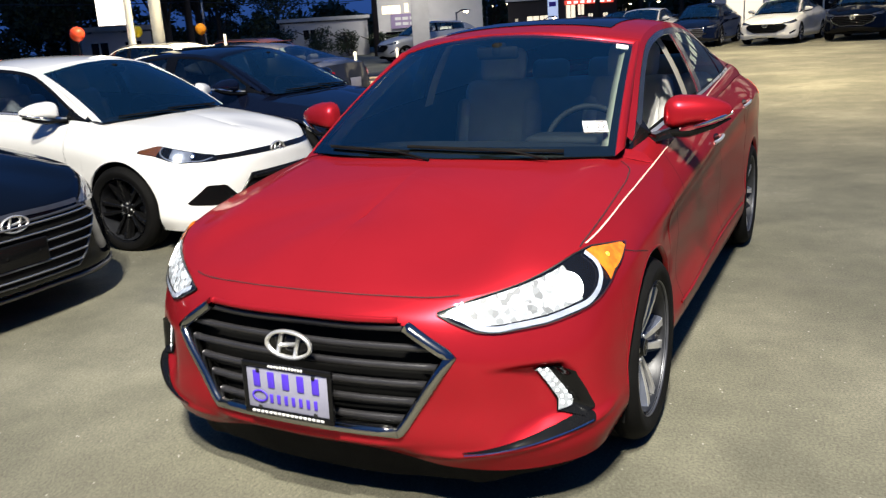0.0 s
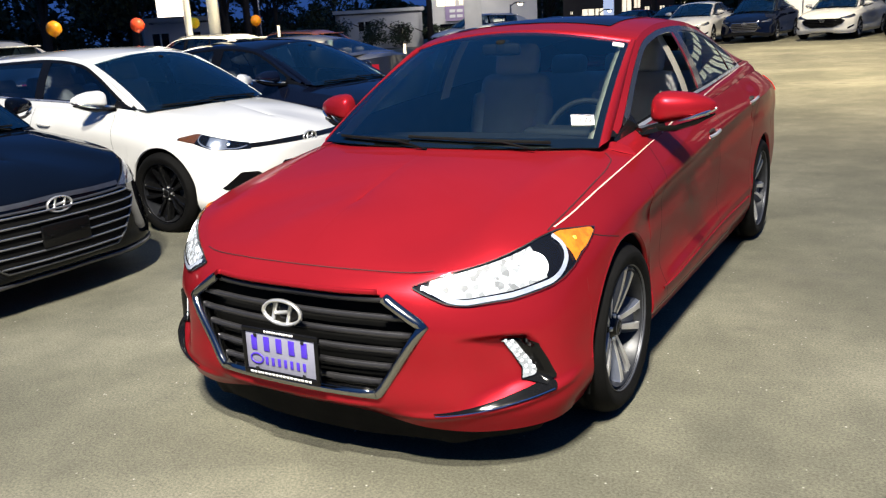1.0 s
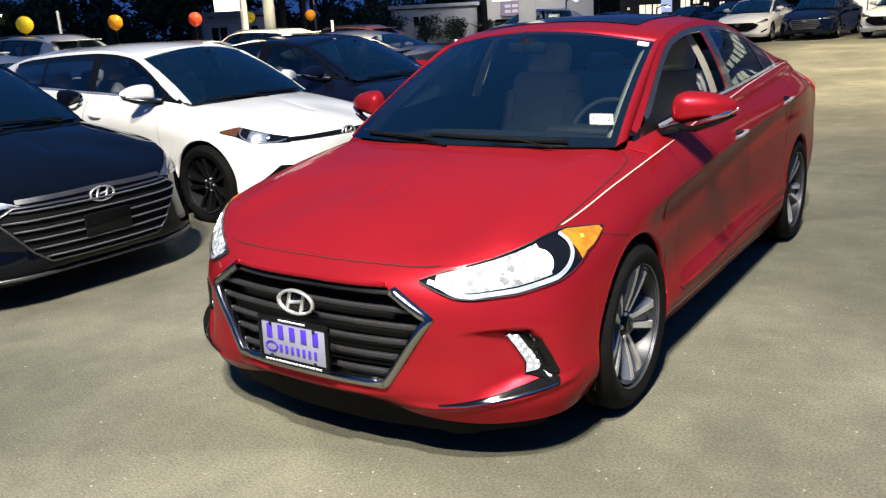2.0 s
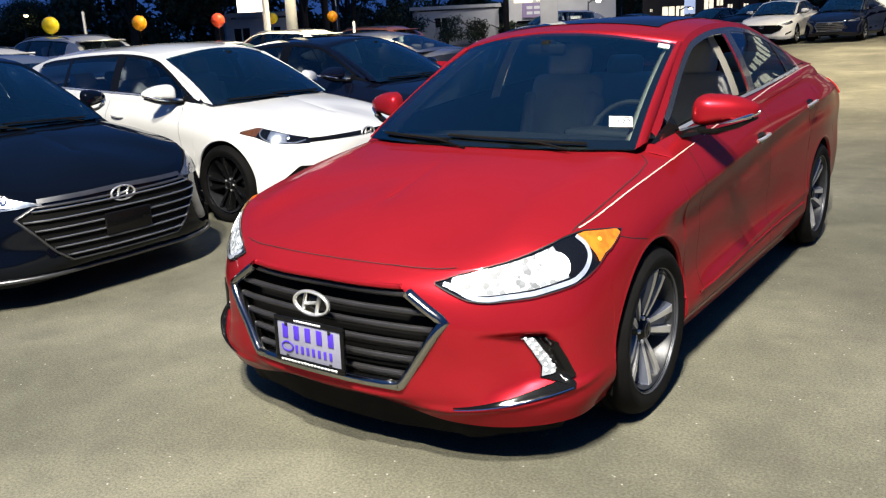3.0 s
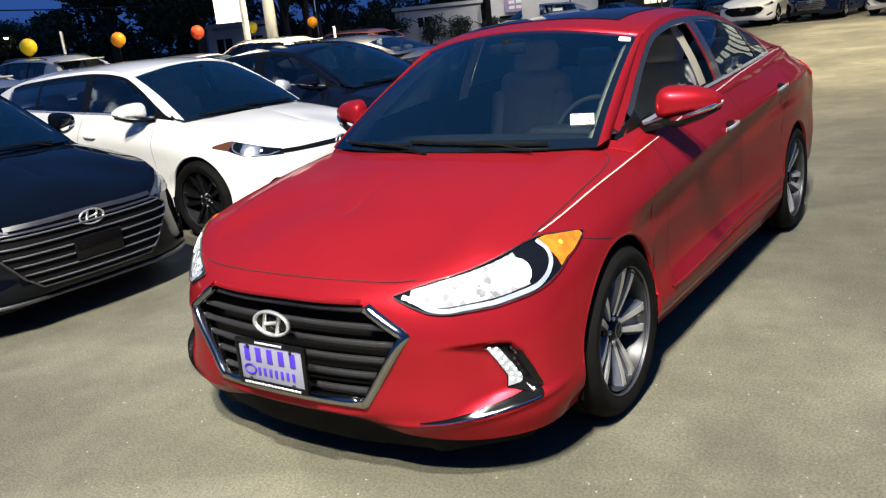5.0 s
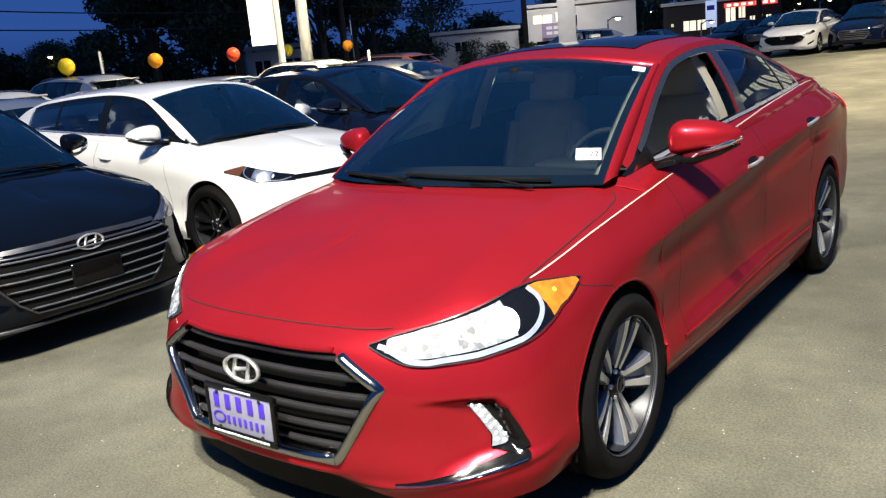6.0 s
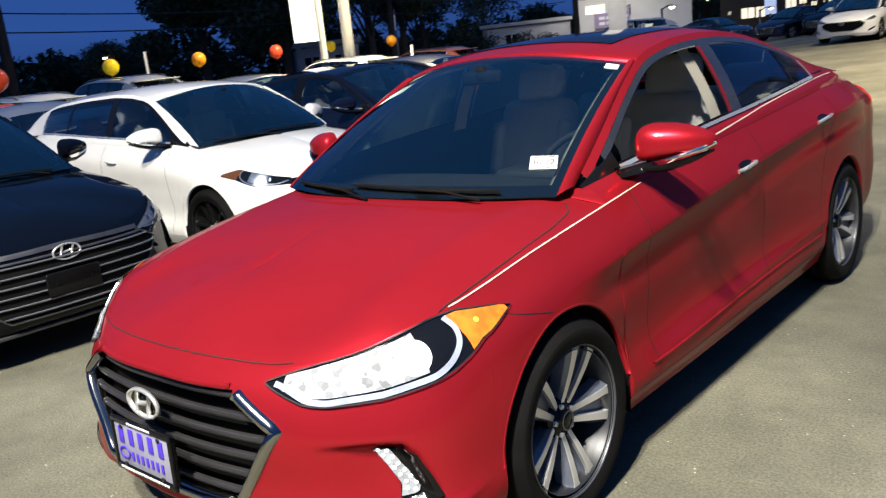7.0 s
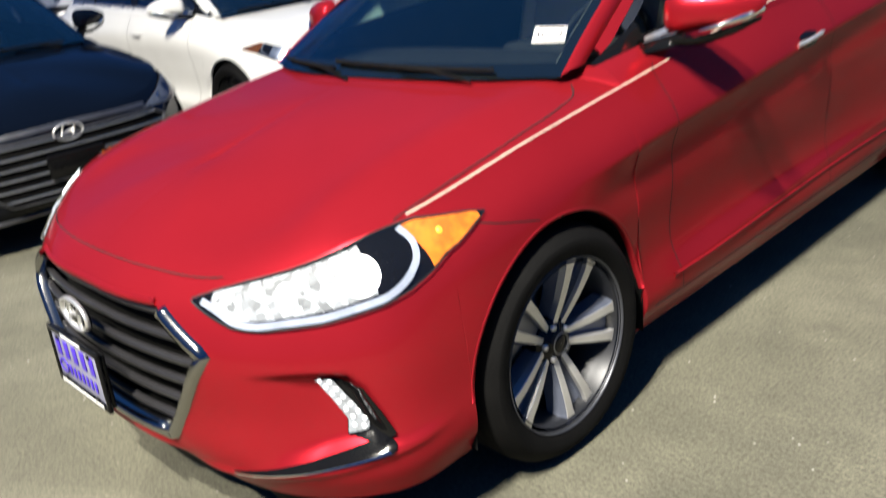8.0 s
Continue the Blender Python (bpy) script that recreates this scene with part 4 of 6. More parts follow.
xs = [-400, -150, -80] + list(np.arange(-50, 31, 1.0)) + [60, 120, 400]
ys = [-400, -120, -40] + list(np.arange(-20, 61, 1.0)) + [90, 160, 400]
ground = part("ground", grid([[(x, y, ground_z(x, y)) for y in ys] for x in xs]), ASPHALT)
tagged(ground, "worn greyish brown asphalt of the car lot with pale stones and stains", "ground", kind="structure")


def headlamp(car, sh, u0, u1, lo, hi, lit=True, amber=True, bezel=GLOSS, clear=SATIN, clear_at=(.08, .74)):
    """Two headlamps that follow the skin: dark bezel, reflector, lamp, light strip, amber end, clear lens."""
    def z_at(tab, u):
        return float(sh.zed(np.interp(u, [k for k, _ in tab], [v for _, v in tab])))

    def area(s0, s1, t0, t1):
        def corner(s, t):
            u = u0 + (u1 - u0) * (s0 + (s1 - s0) * s)
            a, b = z_at(lo, u), z_at(hi, u)
            return u, a + (b - a) * (t0 + (t1 - t0) * t)
        return corner

    for k in (1, -1):
        side = (lambda g: g) if k > 0 else flip_x
        lamp = part("headlamp", side(patch(sh, area(0, 1, 0, 1), (40, 10), .003)), bezel, car, "headlamp switched on" if lit else "headlamp with a dark bezel")
        part("reflector", side(patch(sh, area(*((.07, .6) if lit else clear_at), .2, .94), (24, 8), .006)), HAZE if lit else clear, lamp)
        u, z = area(.555, .555, .55, .55)(0, 0)
        c = sh.on(u, z, .006)
        nrm = sh.on(u, z, .02) - c
        nrm = Vector(nrm).normalized()
        m = Matrix.Translation(c) @ nrm.to_track_quat("X", "Z").to_matrix().to_4x4()
        ball = lathe([(.046, 0), (.044, .0015), (.037, .003), (.018, .0042), (.001, .0046)], 24)
        part("lamp_lens", side(moved(ball, m)), BEAM if lit else LENS, lamp)
        u2, z2 = area(.3, .3, .62, .62)(0, 0)
        c2 = sh.on(u2, z2, .008)
        m2 = Matrix.Translation(c2) @ nrm.to_track_quat("X", "Z").to_matrix().to_4x4()
        part("inner_lamp", side(moved(lathe([(.022, 0), (.02, .001), (.013, .002), (.001, .0025)], 20), m2)), CELL if lit else REFLECT, lamp)
        bend = spline(range(8), [(.04, .5), (.16, .13), (.3, .1), (.5, .1), (.66, .11), (.76, .3), (.805, .62), (.8, .93)], np.linspace(0, 7, 48))
        on_skin = [sh.on(*area(s, s, t, t)(0, 0), .009) for s, t in bend]
        ways = [sh.on(*area(s, s, t, t)(0, 0), .02) - q for (s, t), q in zip(bend, on_skin)]
        part("light_strip", side(strip(on_skin, .016 if lit else .01, ways)), STRIP if lit else FROST, lamp)
        if amber:
            part("amber_reflector", side(patch(sh, area(.82, .985, .03, .95), (12, 6), .006)), AMBER if lit else AMBER_DULL, lamp)
            if lit:
                ua, za = area(.9, .9, .55, .55)(0, 0)
                ca = sh.on(ua, za, .007)
                ma = Matrix.Translation(ca) @ Vector(sh.on(ua, za, .02) - ca).to_track_quat("X", "Z").to_matrix().to_4x4()
                part("amber_bulb", side(moved(lathe([(.008, 0), (.006, .002), (.001, .003)], 14), ma)), AMBER_HOT, lamp)
        if lit:
            # the black gasket round the lamp
            ring = [(k_, 0.0) for k_ in np.linspace(0, 1, 36)] + [(k_, 1.0) for k_ in np.linspace(1, 0, 36)[1:]]
            on_rim = [sh.on(*area(s, s, t, t)(0, 0), .008) for s, t in ring]
            part("lamp_gasket", side(strip(on_rim, .0042, [sh.on(*area(s, s, t, t)(0, 0), .02) - q for (s, t), q in zip(ring, on_rim)])), TRIM, lamp)
        lens = part("clear_lens", side(patch(sh, area(0, 1, 0, 1), (40, 10), .011)), LENS, lamp)
        lens.visible_shadow = False


def grille(car, sh, tab, bars, bar_mat, frame_mat, depth=.012, thick=.03, height=.03, frame=.03, curve=.0, open_top=False, trim=None):
    """Horizontal bars in a framed opening; tab gives half the width by height."""
    zs, ws = [t[0] for t in tab], [t[1] for t in tab]
    half = lambda z: float(np.interp(z, zs, ws))
    sunk = depth + .045 if depth > 0 else -.005
    depth = depth if depth > 0 else -.018
    back = part("grille", grid([[(x * half(z) * sh.s[0], sh.nose_y(x * half(z) * sh.s[0], z) + sunk, z) for z in np.linspace(zs[0], zs[-1], 8)] for x in np.linspace(-1, 1, 16)]), DARK, car, "dark grille with metallic bars")
    rim_ = [(-w, z) for z, w in list(zip(zs, ws))[::-1]] + [(w, z) for z, w in zip(zs, ws)]
    rim_ = [(a[0] + (b[0] - a[0]) * f, a[1] + (b[1] - a[1]) * f) for a, b in zip(rim_, rim_[1:] + rim_[:1]) for f in np.linspace(0, 1, 16)[:-1]]
    part("grille_duct", grid([[(x * sh.s[0] * e, sh.nose_y(x * sh.s[0], z) + d, z) for e, d in ((1.006, .004), (1.012, depth + .05))] for x, z in rim_], True), DARK, back)
    for i in range(bars):
        z = zs[0] + (zs[-1] - zs[0]) * (i + .62) / bars
        h = (zs[-1] - zs[0]) / bars
        w = (half(z) - .012) * sh.s[0]
        pts = [(x * w, sh.nose_y(x * w, z) + depth, z + curve * x * x * (i - bars / 2) / bars) for x in np.linspace(-1, 1, 25)]
        bar = part("grille_bar", sweep(pts, [(-h * height, -.01), (-h * height, .0), (-h * height * .75, .006), (h * height * .55, .004), (h * height, -.004), (h * height * .9, -.01)], (0, -1, 0)), bar_mat, back)
        if trim:
            part("bar_edge", sweep([(x * .995, y - .001, zz + h * height * .8) for x, y, zz in pts], [(-.0018, -.008), (.0018, -.008), (.0012, .002), (-.0012, .002)], (0, -1, 0)), trim, bar, "bright upper edge")
    loop = [(x, z) for x, z in [(-ws[-1], zs[-1])] + [(-w, z) for z, w in list(zip(zs, ws))[-2::-1]] + [(w, z) for z, w in zip(zs, ws)]]
    path = []
    for i, (x, z) in enumerate(loop[:-1] if open_top else loop):
        x2, z2 = loop[(i + 1) % len(loop)]
        path += [(x + (x2 - x) * f, z + (z2 - z) * f) for f in np.linspace(0, 1, 12)[:-1]]
    part("grille_frame", sweep([(x * sh.s[0], sh.nose_y(x * sh.s[0], z) - .004, z) for x, z in path], [(-frame * .5, -.03), (-frame * .5, .002), (-frame * .2, .012), (frame * .3, .008), (frame * .5, -.01), (frame * .5, -.03)], (0, -1, 0), not open_top), frame_mat, back, "chrome grille frame")


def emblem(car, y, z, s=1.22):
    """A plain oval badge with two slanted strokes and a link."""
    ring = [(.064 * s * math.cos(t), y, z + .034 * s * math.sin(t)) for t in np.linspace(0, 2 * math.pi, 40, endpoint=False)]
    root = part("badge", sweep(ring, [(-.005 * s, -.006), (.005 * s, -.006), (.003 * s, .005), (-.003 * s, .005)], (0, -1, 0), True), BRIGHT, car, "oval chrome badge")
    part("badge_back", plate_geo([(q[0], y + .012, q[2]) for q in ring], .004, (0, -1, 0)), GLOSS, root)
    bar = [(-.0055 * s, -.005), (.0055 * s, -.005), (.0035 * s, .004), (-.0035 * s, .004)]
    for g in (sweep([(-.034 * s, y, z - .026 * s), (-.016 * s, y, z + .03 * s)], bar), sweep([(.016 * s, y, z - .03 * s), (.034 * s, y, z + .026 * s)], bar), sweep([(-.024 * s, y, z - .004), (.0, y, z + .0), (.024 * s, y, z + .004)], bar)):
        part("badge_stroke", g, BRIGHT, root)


def seam(car, sh, pts, width=.0035):
    """A shut line on the lower skin through (length, height) pairs, on both sides."""
    ls = np.linspace(0, 1, 30)
    k = np.linspace(0, 1, len(pts))
    yy, zz = spline(k, [p[0] for p in pts], ls), spline(k, [p[1] for p in pts], ls)
    path = [sh.on(sh.station(y * sh.s[1]), float(sh.zed(z)), .0012) for y, z in zip(yy, zz)]
    both("shut_line", strip(path, width, [np.array([1.0, 0, .1])] * len(path)), SEAM, car)


RED_GRILLE = [(.305, .33), (.33, .35), (.54, .488), (.632, .345)]


def red_sedan():
    """The red saloon that the camera moves round."""
    car = thing("sedan", "bright red four-door saloon with headlamps on and driver's window open", "car")
    sh = Shell(SEDAN_ROOF, carved=True).ready()

    def hole(v):
        return v[1] < .35 and .297 < v[2] < .636 and abs(v[0]) < np.interp(v[2], [t[0] for t in RED_GRILLE], [t[1] for t in RED_GRILLE]) + .002

    skin(car, sh, RED, .0135, 72, hole)
    cabin(car, sh, RED, RED, 40)
    inner(car, sh, CLOTH)
    add_wheels(car, sh, "alloy", True)
    roof_glass = grid([[sh.crown(a, y) + np.array([0, 0, .004]) for y in np.linspace(1.99, 2.72, 14)] for a in np.linspace(-.74, .74, 16)])
    part("sunroof", roof_glass, GLOSS, car, "dark glass sunroof panel")
    headlamp(car, sh, 1.86, 5.42, [(1.86, .651), (2.4, .601), (2.64, .595), (3.3, .602), (4.1, .628), (4.4, .643), (4.75, .67), (5.1, .705), (5.42, .747)],
             [(1.86, .655), (2.2, .676), (2.6, .694), (3, .71), (3.5, .729), (4.0, .75), (4.4, .765), (5.0, .772), (5.42, .751)])
    grille(car, sh, RED_GRILLE, 6, GRILLE, DARK_CHROME, .022, .03, .2, .034, 0.0, True, SATIN)
    lip = [(x, sh.nose_y(x, .64) - .001, .64) for x in np.linspace(-.336, .336, 40)]
    part("grille_brow", sweep(lip, [(-.009, -.012), (-.009, .001), (-.004, .004), (.004, .004), (.009, .001), (.009, -.012)], (0, -1, 0)), RED, car)
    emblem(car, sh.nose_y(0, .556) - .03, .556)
    # lower air dam and black blade with the lit fog lamp
    dam = grid([[sh.on(u, .232, -.045 - .05 * f) * (1, 1, 0) + np.array([0, 0, .225 - .075 * f]) for f in (0, .3, .45, 1, 1.6)] for u in np.linspace(0, 4.2, 40)])
    part("air_dam", join(dam, flip_x(dam)), RUBBER, car, "black lower air dam")
    for k in (1, -1):
        side = (lambda g: g) if k > 0 else flip_x
        left = lambda t: (np.interp(t, [0, .4, .75, 1], [3.05, 3.24, 3.40, 3.38]), np.interp(t, [0, .4, .75, 1], [.482, .431, .377, .338]))
        right = lambda t: (np.interp(t, [0, .4, .8, 1], [3.28, 3.48, 3.72, 3.60]), np.interp(t, [0, .4, .8, 1], [.48, .423, .37, .342]))
        outer = lambda t: (np.interp(t, [0, .2, .5, .85, 1], [3.46, 3.66, 3.80, 3.93, 3.76]), np.interp(t, [0, .2, .5, .85, 1], [.486, .46, .405, .345, .316]))
        blend = lambda a, b, s, t: tuple(p + (q - p) * s for p, q in zip(a(t), b(t)))
        pocket = part("fog_lamp_trim", side(patch(sh, lambda s, t: blend(left, outer, s, t), (30, 30), .008)), GLOSS, car, "gloss black trim round the fog lamp")
        part("bumper_blade", side(
            patch(sh, lambda s, t: (2.12 + 1.74 * s + .05 * math.sin(math.pi * t) * s ** 8, .252 + .066 * s ** 1.25 + (.004 + .03 * s ** .8) * (t - .45)), (40, 7), .005)), GLOSS, pocket, "black blade under the fog lamp")
        blade = [sh.on(2.14 + 1.7 * f, .246 + .06 * f ** 1.25, .008) for f in np.linspace(0, 1, 30)]
        part("blade_edge", side(strip(blade, .0035, [np.array([.5, -.8, .3])] * 30)), CHROME, pocket, "thin chrome edge of the black blade")
        part("fog_lamp", side(patch(sh, lambda s, t: blend(left, right, .06 + .9 * s, .03 + .94 * t), (14, 24), .014)), FOG, pocket, "lit LED fog lamp")
        for i in range(7):
            for j in range(2):
                at = blend(left, right, .3 + .42 * j, (i + .5 + .3 * j) / 7.6)
                c = sh.on(*at, .0145)
                way = Vector(sh.on(*at, .03) - c).normalized()
                bead = moved(lathe([(.006, 0), (.0055, .0015), (.0035, .0025), (.001, .003)], 8), Matrix.Translation(c) @ way.to_track_quat("X", "Z").to_matrix().to_4x4())
                part("led_cell", side(bead), CELL, pocket)
    # plates, stickers
    tilt = Matrix.Translation((0, -.05, .418)) @ Matrix.Rotation(radians(-2), 4, "X")
    frame_ = part("number_plate", moved(join(rbox(0, 0, .075, .32, .012, .018, .004), rbox(0, 0, -.073, .32, .012, .022, .004), rbox(-.153, 0, 0, .014, .012, .15, .004), rbox(.153, 0, 0, .014, .012, .15, .004), rbox(0, .012, 0, .31, .012, .15, .004)), tilt), GLOSS, car, "dealer plate in a black frame")
    part("plate_face", moved(rbox(0, .002, 0, .292, .006, .128, .002), tilt), PLATE, frame_)
    marks = [rbox(-.108 + .053 * i, -.003, .031, .024, .003, .05, .001) for i in range(5)]
    marks += [rbox(-.058 + .0265 * i, -.003, -.028, .0115, .003, .028, .001) for i in range(7)]
    for g in marks:
        part("plate_mark", moved(g, tilt), BLUE, frame_)
    oval = sweep([(-.1 + .026 * math.cos(t), -.004, -.024 + .017 * math.sin(t)) for t in np.linspace(0, 2 * math.pi, 20, endpoint=False)], [(-.003, -.001), (.003, -.001), (.003, .001), (-.003, .001)], (0, -1, 0), True)
    part("plate_oval", moved(oval, tilt), BLUE, frame_)
    small = [rbox(-.055 + .0105 * i, -.0068, .075, .0075, .002, .008, 0) for i in range(12)] + [rbox(-.125 + .0155 * i, -.0068, -.073, .0115, .002, .008, 0) for i in range(17)]
    for g in small:
        part("frame_mark", moved(g, tilt), PAPER, frame_)
    for x, z in ((-.1, .058), (.1, .058), (-.1, -.058), (.1, -.058)):
        part("plate_screw", moved(rbox(x, -.006, z, .012, .004, .012, .003), tilt), TRIM, frame_)

    def screen_frame(a, b):
        p, q, r = sh.screen(a, b), sh.screen(a + .05, b), sh.screen(a, b + .05)
        x = Vector(q - p).normalized()
        z = x.cross(Vector(r - p)).normalized()
        y = z.cross(x)
        return Matrix((x, y, z)).transposed().to_4x4(), Vector(p) + z * .003
    rot, at = screen_frame(.875, .195)
    m = Matrix.Translation(at) @ rot @ pose(0, 0, 0, 0, 0, 3)
    card = part("inspection_sticker", moved(rbox(0, 0, 0, .094, .066, .001, 0), m), PAPER, car, "white inspection sticker reading 10 22")
    part("sticker_month", text_geo("10", .034, m @ Matrix.Translation((-.023, -.002, .0015))), INK, card, smooth=False)
    part("sticker_year", text_geo("22", .038, m @ Matrix.Translation((.02, -.002, .0015))), INK, card, smooth=False)
    part("sticker_lines", moved(join(rbox(0, .026, .001, .07, .003, .001, 0), rbox(0, -.026, .001, .07, .003, .001, 0)), m), SATIN, card)
    rot, at = screen_frame(.93, .925)
    part("toll_tag", moved(rbox(0, 0, -.002, .052, .034, .006, .002), Matrix.Translation(at) @ rot), PAPER, car, "small white tag on the windscreen")
    for k in (1, -1):
        door_mirror(car, sh, k, RED)
    handle(car, sh, 2.24, .842, BRIGHT, RED)
    handle(car, sh, 3.2, .905, BRIGHT, RED)
    wipers(car, sh)
    # a thin red rod added along the sill to catch a line of highlight
    bead = [tuple(sh.on(sh.station(y), float(np.interp(y, [1.35, 2.27, 2.9, 3.15], [.322, .334, .344, .349])), .001)) for y in np.linspace(1.35, 3.12, 60)]
    both("sill_moulding", sweep(bead, circle(.0055, 8), (1, 0, 0)), RED, car)
    # shut lines
    seam(car, sh, [(1.40, .27), (1.38, .45), (1.40, .7), (1.40, .93)])
    seam(car, sh, [(2.44, .27), (2.46, .5), (2.45, .75), (2.43, .975)])
    seam(car, sh, [(3.12, .33), (3.13, .5), (3.2, .72), (3.36, .9), (3.42, 1.0)])
    seam(car, sh, [(1.25, .262), (1.9, .265), (2.5, .268), (3.15, .275)], .003)
    seam(car, sh, [(.60, .735), (.66, .715), (.72, .70), (.78, .685)], .003)
    path = [sh.over(u, f, .003) for u, f in zip(np.linspace(4.75, 6.85, 40), spline([4.75, 5.2, 6.0, 6.5, 6.75, 6.85], [.0, .02, .04, .06, .09, .13], np.linspace(4.75, 6.85, 40)))]
    both("bonnet_gap", strip(path, .004, [np.array([.2, 0, 1.0])] * 40), SEAM, car)
    front = [sh.over(u, .015, .0025) for u in np.linspace(0, 2.14, 30)]
    g = strip(front, .003, [np.array([0, -.6, .8])] * 30)
    part("bonnet_gap", join(g, flip_x(g)), SEAM, car)
    line = [sh.over(u, .0, .0015) for u in np.linspace(4.98, 7.45, 50)]
    both("pinstripe", strip(line, .0055, [np.array([.5, 0, 1.0])] * 50), STRIPE, car, "thin cream line along the wing crease")
    ys_ = np.linspace(1.62, 3.85, 50)
    line = [sh.over(sh.station(y), float(np.interp(y, [1.6, 2.2, 2.7, 3.2, 3.9], [.0, .33, .72, .84, .92])), .002) for y in ys_]
    both("pinstripe", strip(line, .006, [np.array([.8, 0, .6])] * 50), STRIPE, car, "thin cream line along the shoulder")
    tail = patch(sh, lambda s, t: (12.65 + 1.25 * s, .87 + .1 * t * (1 - .3 * s)), (16, 5), .006)
    both("tail_lamp", tail, TAIL_LIT, car, "lit red tail lamp")
    # cabin trim round the open driver's window
    trim = grid([[sh.flank(y, w, -.045) for w in np.linspace(.0, .98, 10)] for y in (2.30, 2.34, 2.40)])
    both("pillar_trim", trim, CREAM, car, "beige trim of the centre pillar")
    upper = grid([[sh.flank(y, w, -.02) for w in (.86, .97)] for y in np.linspace(1.5, 3.3, 24)])
    both("roof_trim", upper, CREAM, car)
    red_edge = grid([[sh.flank(y, w, .007) for w in np.linspace(.06, .84, 10)] for y in (2.362, 2.376, 2.392)])
    both("door_edge", red_edge, RED, car)
    return car


def parked_car(name, label, mat, m, roof=SEDAN_ROOF, scale=(1, 1, 1), front="plain", wheels="alloy", step=.05, rows=22, lift=0.0, wheel=.318, group="parked cars", rails=False):
    """A parked car built on the same skin with its own proportions, front and wheels."""
    car = thing(name, label, "car", m, group)
    sh = Shell(roof, *scale, arch=wheel + .036, wheel=wheel, lift=lift).ready()
    panes = dict(roof)
    panes["panes"] = [(a, b, "glass" if w == "open" else w) for a, b, w in roof["panes"]]
    sh.roof = panes
    skin(car, sh, mat, step, rows)
    cabin(car, sh, mat, mat, 16 if step > .04 else 24, step < .04, SIDE)
    inner(car, sh, CLOTH)
    add_wheels(car, sh, wheels, step < .04)
    z = lambda v: float(sh.zed(v))
    if front == "black":
        headlamp(car, sh, 1.95, 4.75, [(1.95, .607), (3.2, .59), (4.75, .62)], [(1.95, .612), (3.2, .695), (4.3, .752), (4.75, .75)], False, False, SATIN, FROST)
        grille(car, sh, [(z(.28), .36), (z(.34), .44), (z(.545), .60), (z(.6), .5)], 6, SILVER_BAR, SATIN, .0, .03, .12, .014, 0.0, False, CHROME)
        emblem(car, sh.nose_y(0, z(.6)) - .016, z(.6))
        brow = patch(sh, lambda s, t: (2.05 * s, z(.628 - .012 * s) + .024 * t), (20, 4), .006)
        part("grille_brow", join(brow, flip_x(brow)), SATIN, car, "satin strip between bonnet and grille")
        for k in (1, -1):
            eye = patch(sh, lambda s, t: (2.6 + 1.2 * s, z(.612 + .012 * s) + .022 * t), (14, 4), .009)
            part("led_strip", eye if k > 0 else flip_x(eye), LED if k < 0 else FROST, car, "daytime lamp")
        part("plate_holder", join(rbox(0, sh.nose_y(0, z(.45)) - .02, z(.44), .31, .02, .13, .008), *[rbox(x, sh.nose_y(0, z(.45)) - .032, z(.44), .014, .006, .014, .003) for x in (-.1, .1)]), GLOSS, car, "empty black number plate holder")
        part("chrome_lip", sweep([tuple(sh.on(u, z(.215), .012)) for u in np.linspace(4.2, 0, 24)] + [tuple(np.array(sh.on(u, z(.215), .012)) * (-1, 1, 1)) for u in np.linspace(.1, 4.2, 24)], [(-.012, -.01), (.012, -.01), (.01, .006), (-.01, .006)], (0, -1, 0)), SATIN, car, "satin lower lip")
        for k in (1, -1):
            side = (lambda g: g) if k > 0 else flip_x
            pocket = part("fog_lamp_trim", side(patch(sh, lambda s, t: (3.15 + 1.0 * s - .3 * t * s, z(.3) + .17 * t * (.35 + .65 * s)), (12, 8), .005)), GLOSS, car)
            part("fog_lamp", side(patch(sh, lambda s, t: (3.5 + .35 * s, z(.33) + .05 * t), (6, 5), .01)), REFLECT, pocket)
    elif front == "white":
        headlamp(car, sh, 2.5, 5.45, [(2.5, .645), (4, .66), (5.45, .738)], [(2.5, .69), (4, .748), (5.1, .782), (5.45, .752)], False, True, GLOSS, FROST, (.3, .62))
        slit = patch(sh, lambda s, t: (2.7 * s, z(.652) + .03 * t), (20, 4), .005)
        part("grille", join(slit, flip_x(slit)), GLOSS, car, "narrow black upper grille")
        emblem(car, sh.nose_y(0, z(.665)) - .012, z(.665))
        grille(car, sh, [(z(.27), .45), (z(.34), .5), (z(.48), .38), (z(.52), .34)], 4, GLOSS, GLOSS, .0, .03, .3, .02)
        for k in (1, -1):
            side = (lambda g: g) if k > 0 else flip_x
            part("fog_lamp_trim", side(patch(sh, lambda s, t: (3.6 - 1.75 * s + .12 * t, z(.335 + .03 * (1 - s) ** 2) + .14 * t * min(1.0, .1 + 2.0 * s) * min(1.0, .3 + 3 * (1 - s))), (20, 7), .006)), GLOSS, car, "black air intake beside the front wheel")
    elif front == "bold":
        headlamp(car, sh, 2.2, 4.9, [(2.2, .63), (3.5, .63), (4.9, .69)], [(2.2, .66), (3.5, .705), (4.9, .755)], False, False)
        grille(car, sh, [(z(.36), .32), (z(.46), .55), (z(.56), .62), (z(.63), .5)], 6, GLOSS, SATIN, .0, .03, .3, .02)
        emblem(car, sh.nose_y(0, z(.58)) - .016, z(.58))
        for k in (1, -1):
            side = (lambda g: g) if k > 0 else flip_x
            part("fog_lamp_trim", side(patch(sh, lambda s, t: (3.0 + 1.1 * s, z(.3 + .09 * s) + .05 * t), (10, 4), .006)), GLOSS, car)
    else:
